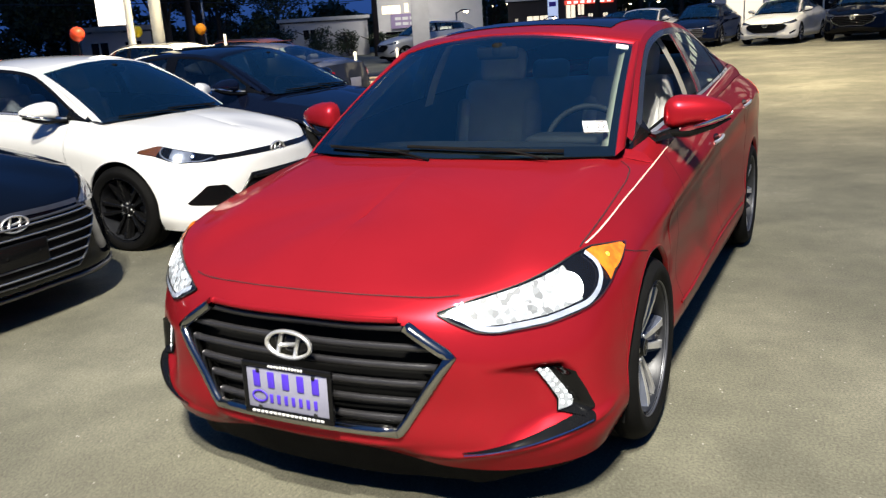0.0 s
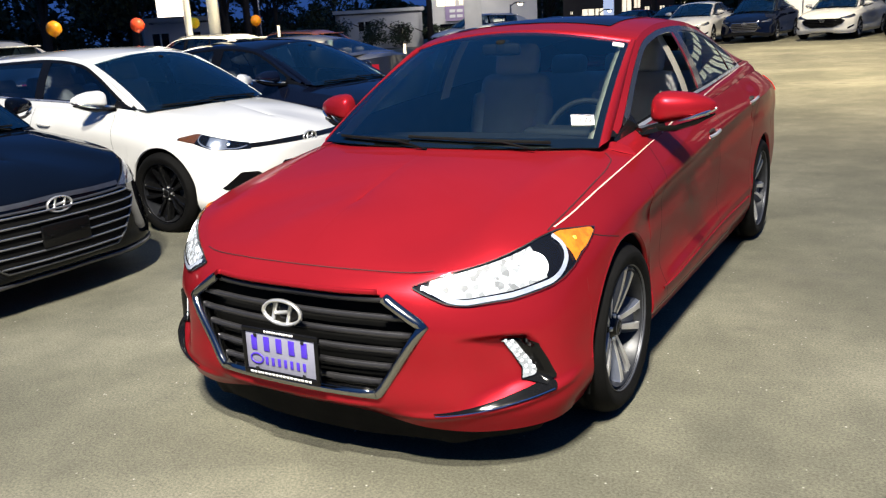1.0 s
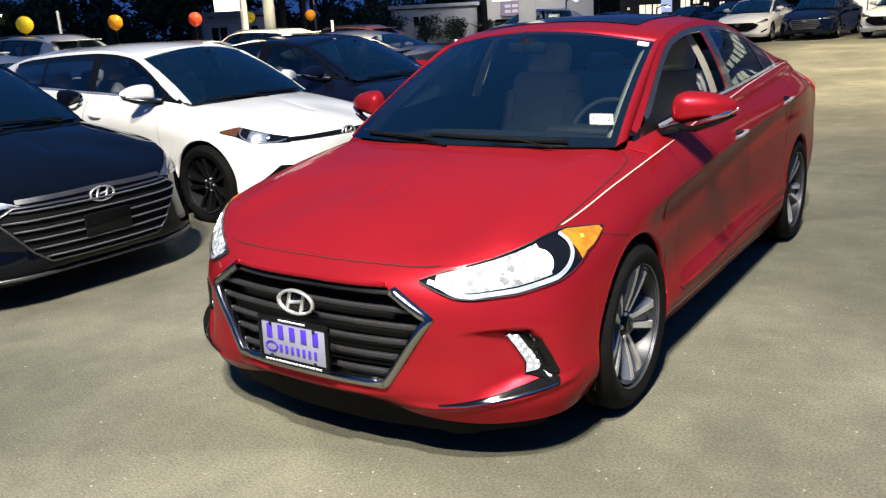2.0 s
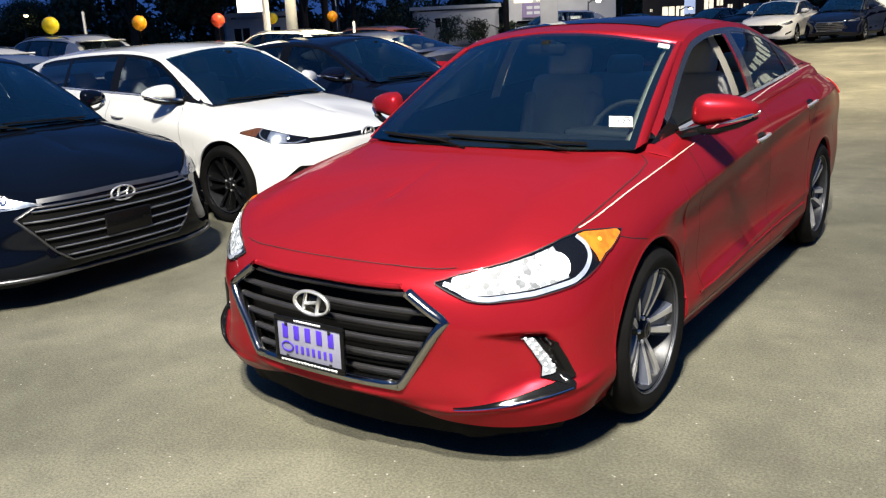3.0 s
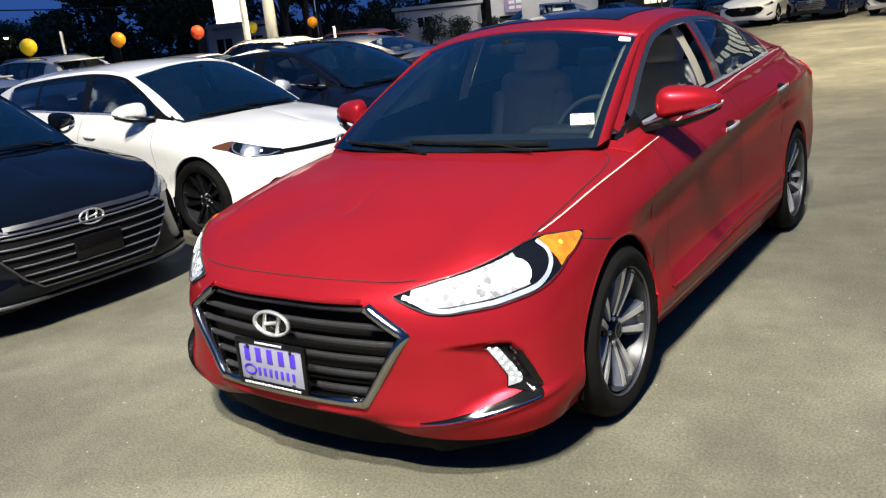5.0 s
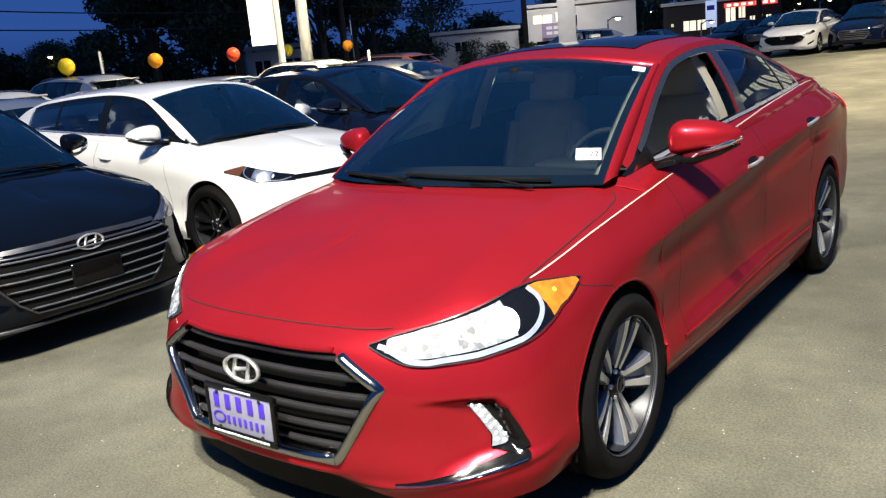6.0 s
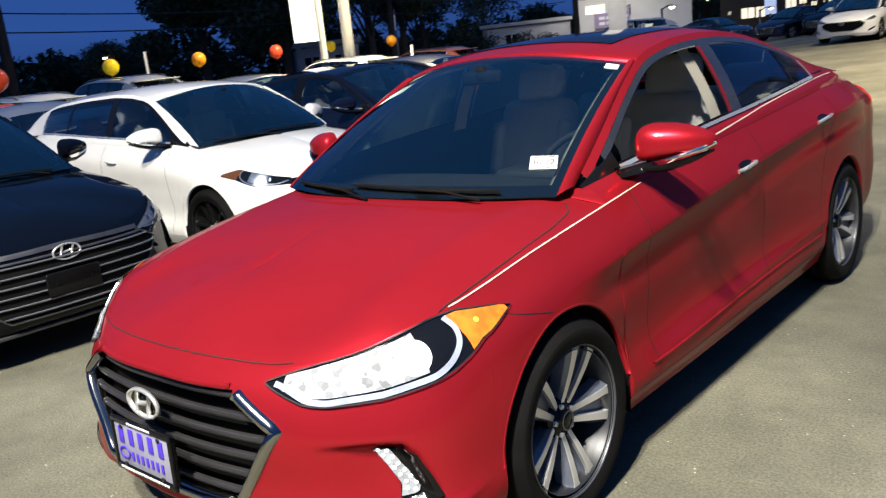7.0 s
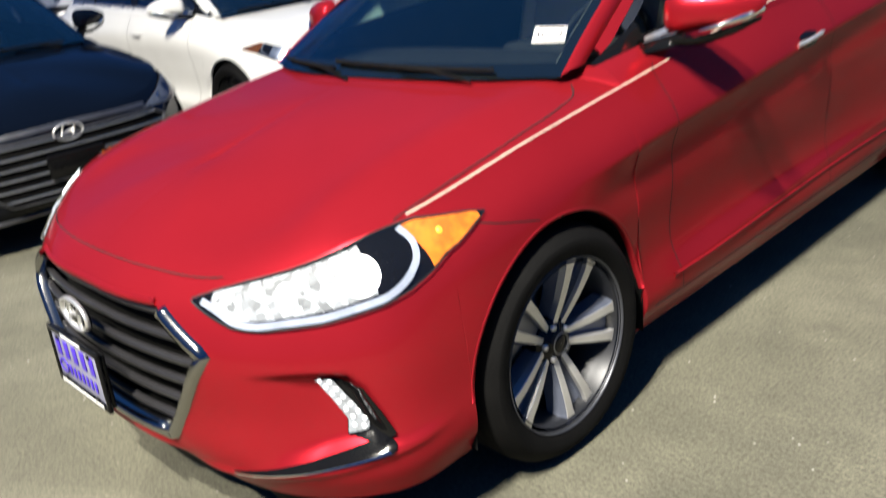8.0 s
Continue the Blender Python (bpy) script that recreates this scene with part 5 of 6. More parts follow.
        headlamp(car, sh, 2.2, 4.9, [(2.2, .62), (3.5, .62), (4.9, .67)], [(2.2, .65), (3.5, .7), (4.9, .75)], False, False)
        grille(car, sh, [(z(.34), .36), (z(.5), .46), (z(.62), .4)], 5, SATIN, CHROME, .0, .03, .3, .02)
        emblem(car, sh.nose_y(0, z(.57)) - .016, z(.57))
    for k in (1, -1):
        door_mirror(car, sh, k, mat)
    handle(car, sh, 2.26, float(sh.zed(.842)), mat if front == "white" else CHROME, mat)
    handle(car, sh, 3.2, float(sh.zed(.9)), mat if front == "white" else CHROME, mat)
    wipers(car, sh)
    seam(car, sh, [(1.40, .27), (1.38, .45), (1.40, .7), (1.40, .93)])
    seam(car, sh, [(2.44, .27), (2.46, .5), (2.45, .75), (2.43, .975)])
    seam(car, sh, [(3.12, .33), (3.13, .5), (3.2, .72), (3.36, .9)])
    tail = patch(sh, lambda s, t: (12.2 + 1.9 * s, z(.82) + .13 * t * (1 - .3 * s)), (14, 5), .006)
    both("tail_lamp", tail, TAIL, car, "red tail lamp")
    y_back = float(sh.on(15, z(.62))[1])
    part("rear_plate", rbox(0, y_back + .008, z(.72), .31, .012, .15, .004), PLATE, car, "number plate")
    if rails:
        for k in (1, -1):
            pts = [tuple(np.array(sh.crown(.86, y)) * (k, 1, 1) + np.array([0, 0, .035 if 0 < i < 11 else .0])) for i, y in enumerate(np.linspace(2.0, 3.7, 12))]
            part("roof_rail", sweep(pts, circle(.014, 6), (0, 0, 1)), SATIN, car)
        part("roof_spoiler", rbox(0, roof["back"] * sh.s[1] + .06, sh.spine(roof["back"]) + .0, 1.05 * sh.s[0], .22, .03, .012), mat, car)
    return car


def at_lot(x, y, heading):
    """Nose place and heading of a parked car; 90 faces +x, 0 faces -y."""
    a = radians(heading)
    cx, cy = x - 2.2 * math.sin(a), y + 2.2 * math.cos(a)
    return pose(x, y, ground_z(cx, cy), 0, 0, heading)


red_sedan()
parked_car("sedan", "black saloon with wide barred chrome grille and no plate", NIGHT, at_lot(-2.43, .93, 90), front="black", wheels="alloy", step=.03, rows=34)
parked_car("hatchback", "white five-door hatchback with black alloy wheels", WHITE, at_lot(-2.45, 3.25, 90), HATCH_ROOF, (.985, .947, .985), "white", "black", .03, 34)
parked_car("sedan", "dark blue saloon parked beside the white hatchback", NAVY, at_lot(-2.55, 5.6, 90), front="plain", step=.045, rows=24, scale=(1.0, 1.03, .975))
parked_car("sedan", "silver saloon in the second row of the lot", SILVER, at_lot(-7.5, 7.9, 90), step=.06, rows=18)
parked_car("sedan", "dark grey saloon parked with its tail to the lane", GREY, at_lot(-10.6, 10.1, -90), step=.06, rows=18)
parked_car("wagon", "silver estate behind the white hatchback", SILVER, at_lot(-11.9, 3.5, -90), HATCH_ROOF, step=.07, rows=16)
parked_car("suv", "silver sport utility car with roof rails", SILVER, at_lot(-18.9, 9.0, -90), HATCH_ROOF, (1.02, 1.04, 1.2), step=.07, rows=16, wheel=.34, lift=.04, rails=True)
parked_car("suv", "white sport utility car with rear spoiler", WHITE, at_lot(-17.3, 6.0, -90), HATCH_ROOF, (1.02, 1.04, 1.08), step=.07, rows=16, wheel=.34, lift=.03, rails=True)
parked_car("suv", "white sport utility car behind the dark saloons", WHITE, at_lot(-18.2, 15.3, -90), HATCH_ROOF, (1.02, 1.04, 1.1), step=.07, rows=16, wheel=.34, lift=.03, rails=True)
parked_car("suv", "copper brown sport utility car at the end of the row", BROWN, at_lot(-19.2, 20.2, -90), HATCH_ROOF, (1.02, 1.02, 1.08), step=.07, rows=16, wheel=.34, lift=.03, rails=True)
parked_car("sedan", "white saloon with a wide black grille at the far end", WHITE, at_lot(-5.9, 27.5, -2), front="bold", step=.06, rows=18, scale=(1.03, 1.06, 1.0), group="cars at the far end")
parked_car("sedan", "dark blue saloon at the far end of the lot", NAVY, at_lot(-3.9, 27.9, -4), front="plain", step=.06, rows=18, group="cars at the far end")
parked_car("sedan", "white saloon with black grille beside the building wall", WHITE, at_lot(-1.5, 27.6, -10), front="bold", step=.06, rows=18, scale=(1.03, 1.06, 1.0), group="cars at the far end")
parked_car("suv", "black sport utility car beside the building wall", NIGHT, at_lot(1.0, 27.9, -10), HATCH_ROOF, (1.04, 1.04, 1.12), "bold", step=.07, rows=16, wheel=.35, lift=.04, group="cars at the far end")


# ---- surroundings ----
STUCCO = surface("pale_stucco", (0.68, 0.65, 0.63), (0.58, 0.56, 0.55), 0.85, 0, 0, 1.2, 60, 0.3)
CONCRETE = surface("painted_concrete_post", (0.62, 0.6, 0.58), (0.52, 0.5, 0.48), 0.7, 0, 0, 2, 60, 0.2)
ROOFING = surface("dark_roofing", (0.05, 0.05, 0.055), (0.035, 0.035, 0.04), 0.85, 0, 0, 2, 40, 0.3)
WOOD = surface("weathered_pole_wood", (0.06, 0.045, 0.035), (0.04, 0.03, 0.025), 0.85, 0, 0, 4, 60, 0.4)
BARK = surface("bark", (0.05, 0.038, 0.028), (0.03, 0.022, 0.017), 0.9, 0, 0, 6, 60, 0.6)
LEAF = surface("dark_foliage", (0.04, 0.055, 0.02), (0.02, 0.032, 0.012), 0.65, 0, 0, 1.5, 20)
SIGN = glow("lit_sign_panel", (1.0, 0.97, 0.92), 1.3)
SIGNPOST = surface("white_sign_post", (0.8, 0.78, 0.7), (0.74, 0.72, 0.64), 0.5)
WINDOW_LIT = glow("lit_window", (1.0, 0.88, 0.66), 1.1)
STREET = glow("street_light", (1.0, 0.8, 0.5), 14.0)
GREEN = glow("green_signal", (0.1, 1.0, 0.45), 10.0)
RED_SIGN = glow("red_lit_fascia", (1.0, 0.1, 0.06), 0.7)
BLUE_SIGN = glow("pale_blue_lit_sign", (0.6, 0.72, 1.0), 0.6)
PURPLE = surface("purple_sign_paint", (0.35, 0.26, 0.42), (0.3, 0.22, 0.37), 0.6)
KERB = surface("kerb_concrete", (0.32, 0.24, 0.18), (0.25, 0.19, 0.15), 0.85, 0, 0, 4, 60, 0.3)


def latex(name, c):
    m, n, l, p = shader(name)
    p.inputs["Base Color"].default_value = (*c, 1)
    p.inputs["Roughness"].default_value = 0.25
    p.inputs["Subsurface Weight"].default_value = 0.4
    p.inputs["Subsurface Radius"].default_value = (.1, .05, .02)
    p.inputs["Emission Color"].default_value, p.inputs["Emission Strength"].default_value = (*c, 1), 0.0
    return m


ORANGE, YELLOW, SCARLET = latex("orange_latex", (1.0, .38, .01)), latex("yellow_latex", (1.0, .68, .01)), latex("red_latex", (.95, .1, .03))


def balloon(x, y, z, r, mat, colour, tie):
    """A round balloon on a string above the parked cars."""
    ob = thing("balloon", f"round {colour} balloon on a string above the parked cars", "balloon", pose(x, y, z), "balloons over the lot")
    prof = [(max(.002, r * math.sin(t)), -r * 1.02 * math.cos(t) - (.08 * r if t < .5 else 0) * (1 - t / .5)) for t in np.linspace(0.03, math.pi, 18)]
    skin_ = part("envelope", lathe(prof, 28, "z"), mat, ob)
    part("knot", lathe([(.004, -r * 1.12), (.016, -r * 1.2), (.002, -r * 1.22)], 10, "z"), mat, skin_)
    part("string", sweep([(0, 0, -r * 1.15), (.02, .01, -(r * 1.15 + tie) / 2), (0, 0, -tie)], circle(.0025, 5), (1, 0, 0)), SATIN, ob)


for x, y, r, mat, c in ((-17.0, 9.3, .19, YELLOW, "yellow"), (-17.7, 12.2, .19, ORANGE, "orange"), (-17.3, 14.5, .19, SCARLET, "red"), (-17.3, 16.6, .16, YELLOW, "yellow"), (-17.2, 19.15, .17, ORANGE, "orange")):
    balloon(x, y, 1.85, r, mat, c, 1.85 - ground_z(x, y))
balloon(-12.3, 4.75, 1.72, .19, SCARLET, "red", 1.72 - ground_z(-12.3, 4.75))

# sign pylon and white pole
pylon = thing("pylon_sign", "tall lit white sign panel on a white post", "sign")
ax = Vector((.66, .75, 0)).normalized()
c0 = Vector((-16.85, 14.85, 0))
part("post", pole_geo(*(c0 + ax * .78)[:2], -.2, 6.5, .1), SIGNPOST, pylon)
tl = c0 + Vector((0, 0, 1.98))
part("panel", plate_geo([c0 + Vector((0, 0, 2.02)), c0 + ax * .8 + Vector((0, 0, 2.02)), c0 + ax * .8 + Vector((0, 0, 6.2)), c0 + Vector((0, 0, 6.2))], .16, (-.75, .66, 0)), SIGN, pylon, smooth=False)
mast = thing("flag_mast", "thick white mast beside the lit sign", "mast")
part("mast_tube", pole_geo(-16.25, 16.35, -.2, 8.0, .17, .15, 14), SIGNPOST, mast)

for x, y, w, h, z0 in ((-18.6, 11.2, .17, .75, 1.45),):
    s = thing("parking_sign", "narrow white sign with unreadable marks on a post", "sign")
    part("post", pole_geo(x, y, -.2, 2.2, .025), SATIN, s)
    part("board", rbox(x + .03, y - .03, z0 + h / 2, .03, w, h, .004, 1, Matrix.Rotation(radians(40), 4, "Z")), PAPER, s)
    part("board_marks", join(*[rbox(x + .048, y - .048, z0 + .12 + .13 * i, .006, .09, .05, 0, 1, Matrix.Rotation(radians(40), 4, "Z")) for i in range(5)]), SATIN, s)
s = thing("road_sign", "small square white sign on a thin post", "sign")
part("post", pole_geo(-18.4, 20.7, -.2, 2.9, .03), SATIN, s)
part("board", rbox(-18.37, 20.66, 2.45, .03, .42, .5, .004, 1, Matrix.Rotation(radians(42), 4, "Z")), PAPER, s)
for x, y, h in ((-15.4, 18.1, 1.75), (-11.3, 18.6, .95), (-10.4, 19.4, .95)):
    b = thing("bollard", "slim white marker post", "bollard")
    part("post", pole_geo(x, y, ground_z(x, y) - .05, ground_z(x, y) + h, .045, .04, 10), SIGNPOST, b)

# planted island with a kerb
isl = thing("planted_island", "low planted island with a reddish kerb", "kerb", kind="structure")
ring = [(-11.0 + 2.6 * math.cos(t), 19.2 + 1.0 * math.sin(t), ground_z(-11, 19) + .07) for t in np.linspace(0, 2 * math.pi, 30, endpoint=False)]
part("kerb", sweep(ring, [(-.07, -.12), (.07, -.12), (.06, .08), (-.06, .08)], (0, 0, 1), True), KERB, isl)
part("soil", ([(x, y, z + .03) for x, y, z in ring], [tuple(range(30))]), BARK, isl)

# concrete post of the canopy
post = thing("canopy_post", "broad pale concrete post at the edge of the lot", "post")
part("shaft", rbox(-17.0, 33.6, 4.0, .8, .8, 8.4, .03, 2, Matrix.Rotation(radians(28), 4, "Z")), CONCRETE, post)


def welded(geo):
    """Joins coincident corners and drops the inner faces between touching blocks."""
    seen, verts, back = {}, [], []
    for v in geo[0]:
        key = tuple(round(c, 3) for c in v)
        if key not in seen:
            seen[key] = len(verts)
            verts.append(v)
        back.append(seen[key])
    faces = [tuple(back[i] for i in f) for f in geo[1]]
    count = {}
    for f in faces:
        count[tuple(sorted(f))] = count.get(tuple(sorted(f)), 0) + 1
    return verts, [f for f in faces if count[tuple(sorted(f))] == 1]


def wall_with_openings(p, q, z0, z1, holes, thick=.3):
    """A wall from p to q in plan with rectangular openings (start, end, bottom, top) cut through."""
    p, q = Vector(p), Vector(q)
    length = (q - p).length
    way, side = (q - p).normalized(), Vector((-(q - p).y, (q - p).x)).normalized() * thick
    us = sorted({0, length, *[h[0] for h in holes], *[h[1] for h in holes]})
    zs = sorted({z0, z1, *[h[2] for h in holes], *[h[3] for h in holes]})
    geos = []
    for a, b in zip(us, us[1:]):
        for c, d in zip(zs, zs[1:]):
            mu, mz = (a + b) / 2, (c + d) / 2
            if any(h[0] < mu < h[1] and h[2] < mz < h[3] for h in holes):
                continue
            k = [p + way * a, p + way * b]
            geos.append(plate_geo([(*k[0], c), (*k[1], c), (*k[1], d), (*k[0], d)], thick, (-way.y, way.x, 0)))
    return welded(join(*geos))


DARK_WALL = surface("dark_brick_wall", (0.035, 0.028, 0.025), (0.025, 0.02, 0.018), 0.8, 0.0, 0, 3, 60, 0.3)


def building(name, label, corners, z0, z1, holes, lit, mat=STUCCO):
    """A flat-roofed building on four plan corners; holes[0] belong to the first wall."""
    b = thing(name, label, "building")
    for i in range(4):
        wall = part("wall", wall_with_openings(corners[i], corners[(i + 1) % 4], z0, z1, holes if i == 0 else []), mat, b, smooth=False)
        if i == 0:
            p, q = Vector(corners[0]), Vector(corners[1])
            way = (q - p).normalized()
            back = Vector((-way.y, way.x)) * .12
            for k, h in enumerate(holes):
                a, c = p + way * h[0] + back, p + way * h[1] + back
                win = part("window", plate_geo([(*a, h[2]), (*c, h[2]), (*c, h[3]), (*a, h[3])], .03, (-way.y, way.x, 0)), WINDOW_LIT if k in lit else GLOSS, wall, smooth=False)
                mid = (a + c) / 2 - back * .5
                part("window_bar", rbox(mid.x, mid.y, (h[2] + h[3]) / 2, .06, .06, h[3] - h[2], .01), SIGNPOST, win)
    part("roof", plate_geo([(*c, z1 - .15) for c in corners], .12, (0, 0, 1)), ROOFING, b, smooth=False)
    edge = [(*c, z1 + .05) for c in corners]
    part("parapet", sweep([tuple(Vector(edge[i]).lerp(Vector(edge[(i + 1) % 4]), f)) for i in range(4) for f in (0, .33, .66)], [(-.2, -.1), (.2, -.1), (.2, .12), (-.2, .12)], (0, 0, 1), True), CONCRETE, b, smooth=False)
    return b


shop = building("shop_building", "two-storey pale shop with lit upper windows and a purple sign", [(-28.9, 49.9), (-22.5, 53.5), (-26.5, 61), (-33, 57)], 0, 3.65,
                [(.45, 1.7, 2.55, 3.1), (2.0, 2.25, 2.6, 3.2), (3.2, 3.4, 2.2, 2.9), (.6, 3.2, .5, 1.35), (4.3, 5.6, .5, 1.5)], (0, 1, 4))
way = Vector((6.4, 3.6, 0)).normalized()
p0 = Vector((-28.9, 49.9, 0)) + Vector((way.y, -way.x, 0)) * .1
part("shop_sign", plate_geo([p0 + way * 1.0 + Vector((0, 0, 1.55)), p0 + way * 3.3 + Vector((0, 0, 1.55)), p0 + way * 3.3 + Vector((0, 0, 2.5)), p0 + way * 1.0 + Vector((0, 0, 2.5))], .1, (way.y, -way.x, 0)), PURPLE, shop, smooth=False)
for g in [plate_geo([p0 + way * a + Vector((way.y * .11, -way.x * .11, c)), p0 + way * (a + .4) + Vector((way.y * .11, -way.x * .11, c)), p0 + way * (a + .4) + Vector((way.y * .11, -way.x * .11, c + .2)), p0 + way * a + Vector((way.y * .11, -way.x * .11, c + .2))], .02, (way.y, -way.x, 0)) for a in (1.3, 1.8, 2.3, 2.8) for c in (1.75, 2.1)]:
    part("sign_mark", g, PAPER, shop, smooth=False)
building("warehouse", "long low white warehouse behind shrubs", [(-33.2, 44.7), (-28.4, 47.9), (-33.0, 54.8), (-37.8, 51.6)], 0, 2.4, [(1.5, 2.3, 1.2, 1.8)], ())
building("office_building", "pale building wall behind the far row of cars", [(-4.3, 35.4), (14, 36.4), (14, 44), (-4.3, 44)], .2, 8.0, [(.5, 1.9, .5, 2.5), (3.0, 5.3, 1.2, 2.6), (8, 10, 1.2, 2.6)] + [(4.5 + 1.5 * i, 5.5 + 1.5 * i, z, z + .9) for z in (4.2, 6.0) for i in range(8)], (0, 2, *range(3, 19)))
building("diner", "brightly lit single-storey shop far along the road", [(-21, 54.5), (-14, 57), (-16, 64), (-23, 61)], .3, 2.9, [(.5, .65, 1.5, 1.7), (1.3, 2.1, 1.15, 1.8), (2.2, 2.75, 1.15, 1.8), (4.0, 4.6, 1.5, 2.4), (4.8, 5.2, 1.7, 2.4), (5.5, 5.8, 1.5, 1.75), (6.0, 6.25, 1.6, 1.85), (6.5, 6.8, 1.5, 1.75)], range(8), DARK_WALL)
fascia = thing("fascia_sign", "red lit fascia over a far shop front", "sign")
part("panel", plate_geo([(-17.3, 55.7, 2.4), (-14.2, 56.8, 2.4), (-14.2, 56.8, 2.7), (-17.3, 55.7, 2.7)], .08, (.34, -.94, 0)), RED_SIGN, fascia, smooth=False)
for i in range(7):
    part("mark", plate_geo([(-17.1 + .42 * i, 55.66 + .149 * i, 2.47), (-16.85 + .42 * i, 55.75 + .149 * i, 2.47), (-16.85 + .42 * i, 55.75 + .149 * i, 2.63), (-17.1 + .42 * i, 55.66 + .149 * i, 2.63)], .02, (.34, -.94, 0)), SIGN, fascia, smooth=False)
stand = thing("roadside_sign", "tall pale blue lit sign on a post by the far shops", "sign")
part("post", pole_geo(-17.7, 54.4, .2, 1.3, .09), SATIN, stand)
face = part("panel", rbox(-17.7, 54.4, 2.1, .7, .14, 1.7, .02), BLUE_SIGN, stand)
part("mark", rbox(-17.7, 54.32, 2.5, .5, .03, .3, .01), BLUE, face)
building("far_shop", "far lit shop front across the road", [(-31, 82), (-17, 86), (-20, 95), (-34, 91)], .3, 4.5, [(1, 4, 1.2, 3.0), (5.5, 9, 1.4, 3.2), (10, 13, 1.2, 2.8)], (0, 1, 2))
building("far_house", "dim white house behind the trees", [(-32.9, 28.3), (-31, 31), (-36, 35), (-38, 32.2)], -.2, 2.3, [(.4, 1.2, .9, 1.7), (2.0, 2.8, .9, 1.7)], ())

# pickup on the road
parked_car("pickup", "pale silver pickup waiting on the road", SILVER, pose(-19.6, 34.2, ground_z(-19, 35), 0, 0, -38), HATCH_ROOF, (1.08, 1.12, 1.22), "bold", step=.08, rows=14, wheel=.38, lift=.08, group="far traffic")
for x, y, a, mat, lab in ((-12.5, 39, -20, NAVY, "dark blue car far along the lot"), (-9.8, 37.5, -15, NIGHT, "black car far along the lot"), (-14.8, 43, 70, GREY, "grey car far along the road"), (-7.6, 33.5, -10, NAVY, "dark blue car behind the far row")):
    parked_car("sedan", lab, mat, pose(x, y, ground_z(x, y), 0, 0, a), step=.1, rows=12, group="far traffic")


# lamps, signals, poles and wires
def street_lamp(x, y, h, mat=STREET, arm=.8, r=.16):
    s = thing("street_lamp", "street lamp glowing warm against the dusk", "street lamp")
    part("pole", pole_geo(x, y, -.3, h, .08, .05, 8), SATIN, s)
    part("arm", sweep([(x, y, h - .1), (x + arm * .5, y - arm * .2, h + .1), (x + arm, y - arm * .4, h + .1)], circle(.035, 6), (0, 0, 1)), SATIN, s)
    part("lantern", rbox(x + arm, y - arm * .4, h + .05, 3 * r, 2 * r, .06, .02), SATIN, s)
    part("lamp_globe", moved(lathe([(.001, -r * .7), (r * .7, -r * .5), (r, 0), (r * .9, .02)], 12, "z"), Matrix.Translation((x + arm, y - arm * .4, h))), mat, s)


street_lamp(-33.6, 18.0, 2.6, r=.09)
street_lamp(-21.2, 46.5, 2.3)
for x, y, h in ((-24, 70, 2.6), (-19, 78, 2.5), (-11, 74, 2.2), (-7.5, 66, 2.0), (-14.5, 69, 2.4), (-30, 75, 3.2), (-5.2, 50, 1.7), (-16.5, 62, 1.9), (-12.8, 58, 1.5), (-9.2, 60, 1.8), (-17.5, 52, 1.6), (-27.5, 66, 2.9)):
    street_lamp(x, y, h, r=.12)
sig = thing("traffic_light", "traffic light showing green", "traffic light")
part("pole", pole_geo(-26.9, 62.4, 0, 3.6, .09), SATIN, sig)
part("housing", rbox(-26.9, 62.15, 2.75, .42, .3, 1.15, .05), TRIM, sig)
part("green_lens", rbox(-26.9, 61.98, 2.42, .42, .05, .5, .02), GREEN, sig)
part("red_lens", rbox(-26.9, 61.98, 3.1, .26, .05, .26, .05), TAIL, sig)
POLES = ((-25.4, 10.5, 8.5), (-27.5, 30.0, 8.5), (-25.5, 44.0, 8.5), (-13.5, 50.5, 8))
for x, y, h in POLES:
    u = thing("utility_pole", "dark wooden utility pole with a cross arm", "pole")
    part("pole", pole_geo(x, y, -.3, h, .19, .13, 10), WOOD, u)
    part("cross_arm", rbox(x, y, h - .6, .12, 2.2, .12, .02), WOOD, u)
for i, (dx, z) in enumerate(((0, 4.35), (.2, 3.72), (.1, 3.15))):
    w = thing("power_line", "thin black overhead wire", "cable")
    pts = []
    for (x0, y0), (x1, y1) in zip(((-27.5, -30), (-25.4, 10.5), (-27.5, 30.0)), ((-25.4, 10.5), (-27.5, 30.0), (-25.5, 44.0))):
        pts += [(x0 + (x1 - x0) * f + dx, y0 + (y1 - y0) * f, z + .5 * (2 * f - 1) ** 2 * .4) for f in np.linspace(0, 1, 14)[:-1]]
    part("wire", sweep(pts, circle(.022, 5), (0, 0, 1)), INK, w)


# trees
def leaf_cloud(rng, centres, radii, count, small, large):
    """Many small leaf blades scattered over lumps of a crown."""
    k = rng.integers(len(centres), size=count)
    d = rng.normal(0, 1, (count, 3))
    d /= np.linalg.norm(d, axis=1, keepdims=True)
    p = np.array(centres)[k] + d * (np.array(radii)[k] * rng.uniform(.3, 1.05, count))[:, None] * (1, 1, .85)
    s = rng.uniform(small, large, count)[:, None]
    a, b = rng.normal(0, 1, (count, 3)), rng.normal(0, 1, (count, 3))
    a, b = a / np.linalg.norm(a, axis=1, keepdims=True) * s, b / np.linalg.norm(b, axis=1, keepdims=True) * s * .6
    verts = np.stack([p - a, p + b, p + a, p - b], 1).reshape(-1, 3)
    return [tuple(v) for v in verts], [(4 * i, 4 * i + 1, 4 * i + 2, 4 * i + 3) for i in range(count)]


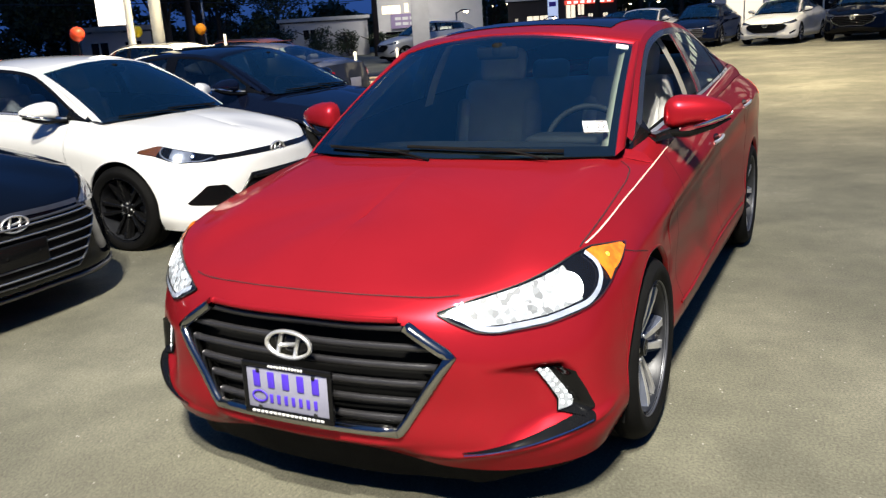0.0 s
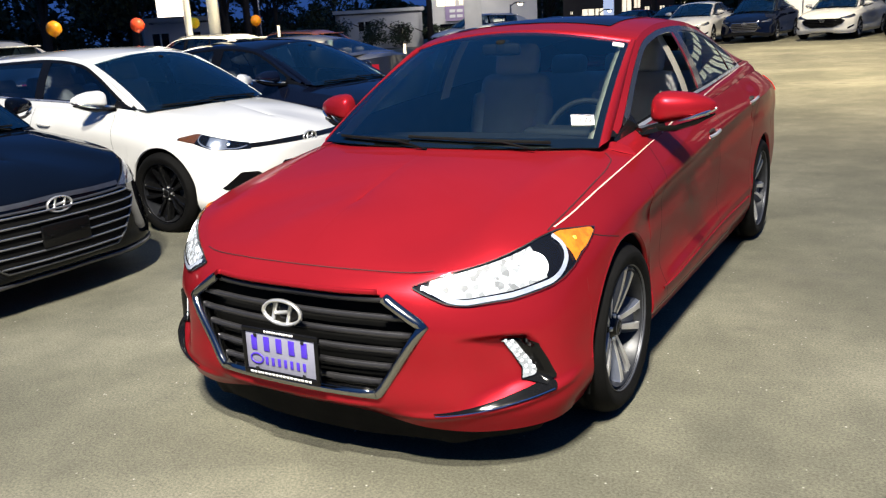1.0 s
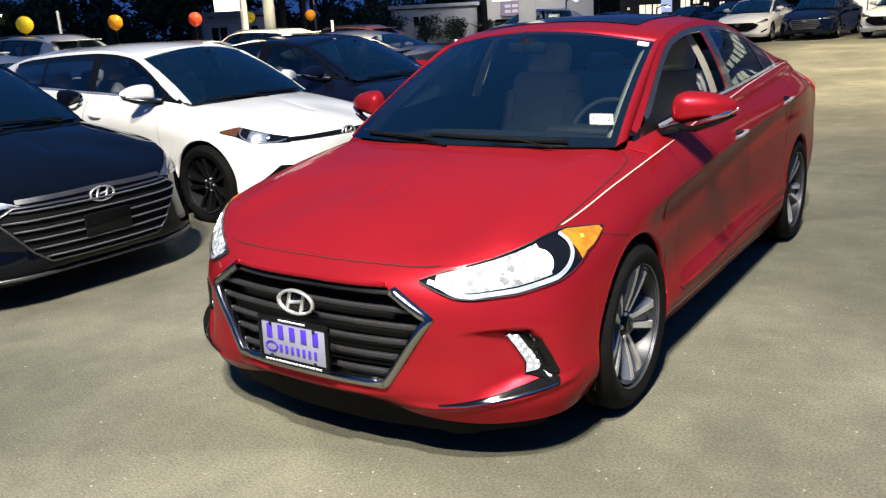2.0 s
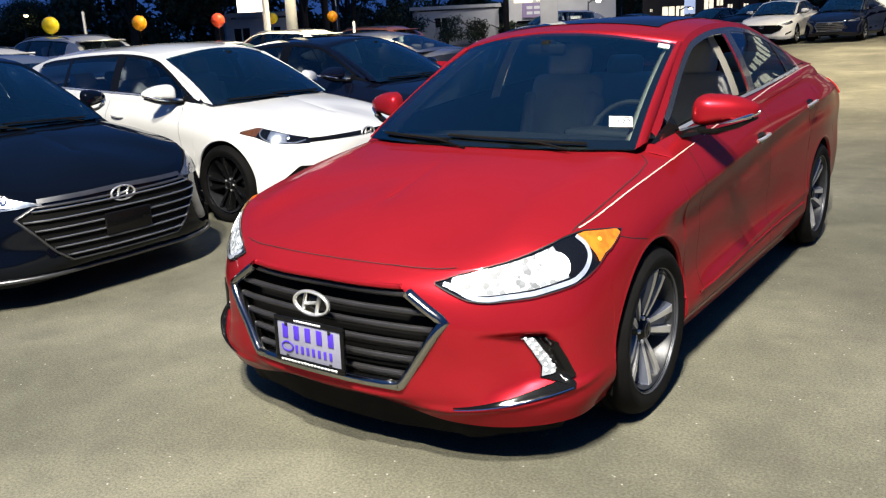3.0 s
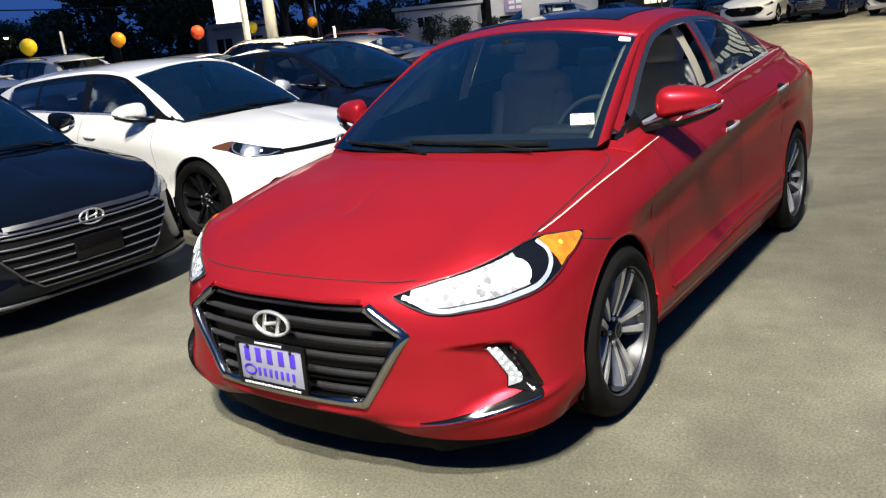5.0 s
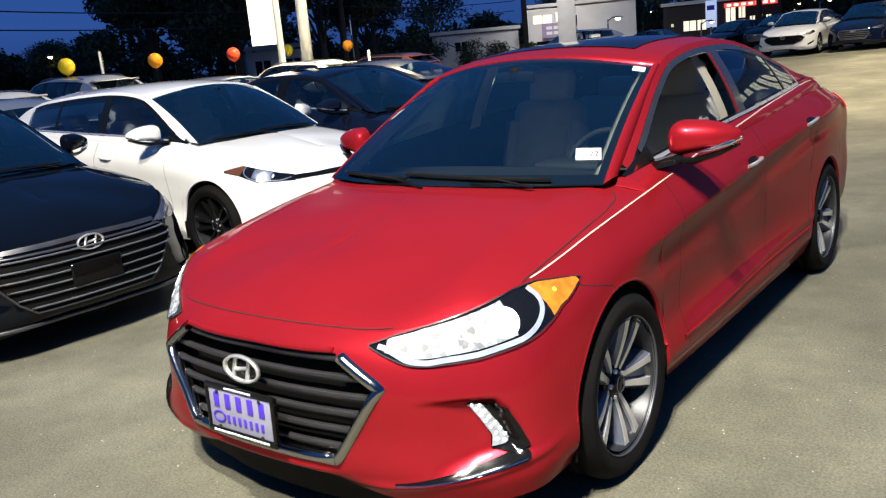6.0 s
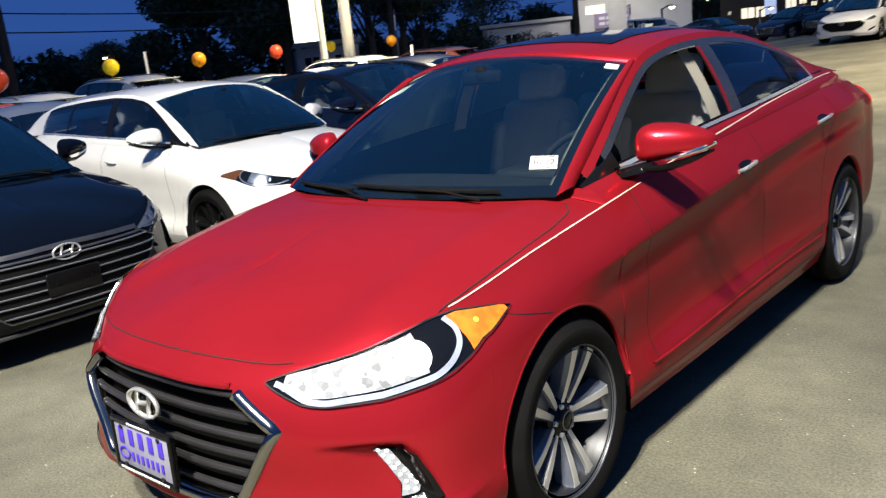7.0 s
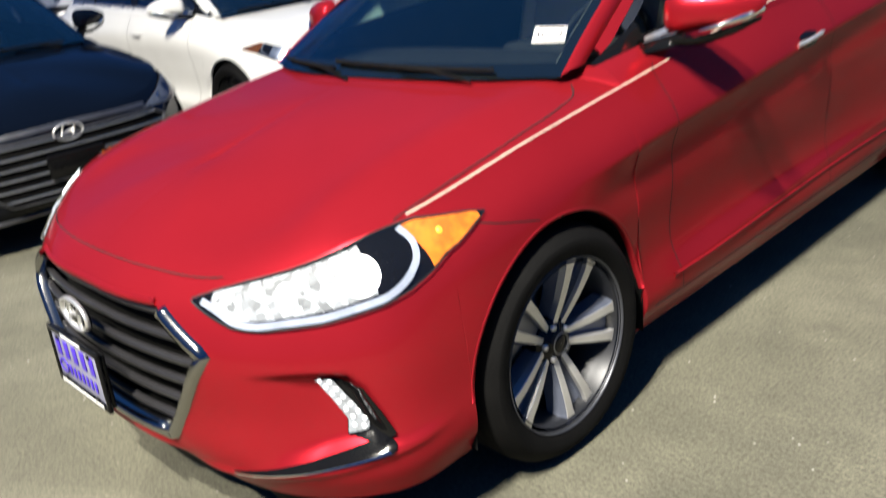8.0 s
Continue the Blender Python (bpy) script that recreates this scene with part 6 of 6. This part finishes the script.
def tree(x, y, h, spread, seed, leaves=2600, lean=0.0, lit=LEAF):
    """A tapered trunk with limbs and a crown of many small leaf clumps with an uneven outline."""
    rng = np.random.default_rng(seed)
    z0 = ground_z(x, y) - .1
    t = thing("tree", "large leafy tree, almost black against the dusk sky", "tree", pose(x, y, z0), "trees behind the lot")
    th = h * .45
    limbs, tips = [], []
    for i in range(9):
        a, r = rng.uniform(0, 2 * math.pi), spread * rng.uniform(.25, .7)
        s, e = th * rng.uniform(.45, 1.0), h * rng.uniform(.55, .9)
        limbs.append(sweep([(0, 0, s), (r * .5 * math.cos(a), r * .5 * math.sin(a), (s + e) / 2), (r * math.cos(a), r * math.sin(a), e)], circle(.06 * h / 6, 6), (1, 0, 0), False, [1.0, .6, .25]))
        tips.append((r * math.cos(a), r * math.sin(a), e))
    trunk = sweep([(0, 0, -.2), (.02, 0, th * .5), (lean * .3, 0, th), (lean, 0, h * .75)], circle(.16 * h / 6, 8), (1, 0, 0), False, [1.25, .9, .7, .2])
    part("trunk", join(trunk, *limbs), BARK, t)
    lumps = [(np.array(p), spread * rng.uniform(.3, .55)) for p in tips] + [(np.array((0, 0, h * .8)), spread * .5)]
    for _ in range(9):
        lumps.append((np.array((rng.normal(0, spread * .45), rng.normal(0, spread * .45), h * rng.uniform(.35, .95))), spread * rng.uniform(.2, .4)))
    lumps = [(np.array((c[0], c[1], min(c[2], h - r * .9))), r) for c, r in lumps]
    part_geo = leaf_cloud(rng, [c for c, r in lumps], [r for c, r in lumps], leaves, .05 * h / 6, .13 * h / 6)
    part("crown", part_geo, lit, t, smooth=False)


for i, (x, y, h, s) in enumerate(((-37, 12.5, 3.4, 2.2), (-34.5, 18.6, 3.7, 2.0), (-31.2, 21.6, 8.0, 2.4), (-29, 24.5, 8.5, 3.6), (-28, 29, 8.5, 3.4), (-30, 33.5, 8, 3.2), (-38, 8.6, 4.2, 2.4), (-30, 4.0, 4.2, 2.4), (-33, 38.5, 6.5, 2.8),
                                  (-37.5, 43, 6, 2.6), (-23.5, 58, 5.0, 2.0), (-19.2, 60, 5.5, 2.4), (-13.6, 62, 6.5, 2.8), (-9.5, 56, 6, 2.6), (-6, 48, 6.0, 2.4), (-22, 66, 7, 3), (-34, 62, 8, 3.4), (-41, 55, 8, 3.5), (-44, 24, 3.6, 2.2), (-42, 34, 8.5, 3.6), (-25.8, 9.8, 4.2, .7))):
    tree(x, y, h, s, 100 + i, 16000 if i < 7 else 5000 if s > 1 else 1500)


def shrub(x, y, h, s, seed):
    rng = np.random.default_rng(seed)
    t = thing("shrub", "dark leafy shrub against the pale wall", "shrub", pose(x, y, ground_z(x, y)), "shrubs along the wall")
    part("stem", join(*[sweep([(0, 0, -.1), (rng.normal(0, s * .2), rng.normal(0, s * .2), h * .5), (rng.normal(0, s * .4), rng.normal(0, s * .4), h * .8)], circle(.03, 5), (1, 0, 0)) for _ in range(6)]), BARK, t)
    lumps = [np.array((rng.normal(0, s * .3), rng.normal(0, s * .3), h * rng.uniform(.3, .75))) for _ in range(8)]
    geo = leaf_cloud(rng, lumps, [h * .28] * 8, 1800, .04, .1)
    part("leaves", geo, LEAF, t, smooth=False)


for i, (x, y, h, s) in enumerate(((-30.5, 44.8, 2.2, 1.6), (-28.9, 46.2, 1.9, 1.5), (-27.6, 47.6, 1.5, 1.2), (-32.5, 43.4, 2.4, 1.8), (-34.5, 41.6, 2.6, 2.0), (-27.0, 49.4, 1.3, 1.0))):
    shrub(x, y, h, s, 300 + i)


# the dark belt of woods behind the lot
rng = np.random.default_rng(77)
centres, radii = [], []
for i in range(620):
    f = i / 620
    x, y = -41 + 5 * f + rng.normal(0, 1.4), -4 + 52 * f + rng.normal(0, .5)
    top = 3.5 + 1.0 * math.sin(f * 17) * math.sin(f * 5 + 1) + (3.0 if .5 < f < .8 else 0) * math.sin((f - .5) / .3 * math.pi)
    r = rng.uniform(.6, 1.1)
    centres.append((x, y, rng.uniform(0, max(.6, top - r)))), radii.append(r)
for i in range(260):
    f = i / 260
    x, y = -50 + 60 * f + rng.normal(0, .8), 70 + 18 * f + rng.normal(0, 1.2)
    top = 4.2 + 6.0 * smooth_step(.3, .55, f) + 1.2 * math.sin(f * 31)
    r = rng.uniform(1.0, 1.9)
    centres.append((x, y, rng.uniform(0, max(.6, top - r)))), radii.append(r)
woods = part("woods", join(leaf_cloud(rng, centres[:620], radii[:620], 70000, .1, .26), leaf_cloud(rng, centres[620:], radii[620:], 50000, .25, .55)), LEAF, smooth=False)
tagged(woods, "dark belt of woods behind the car lot at dusk", "woods", kind="stuff")
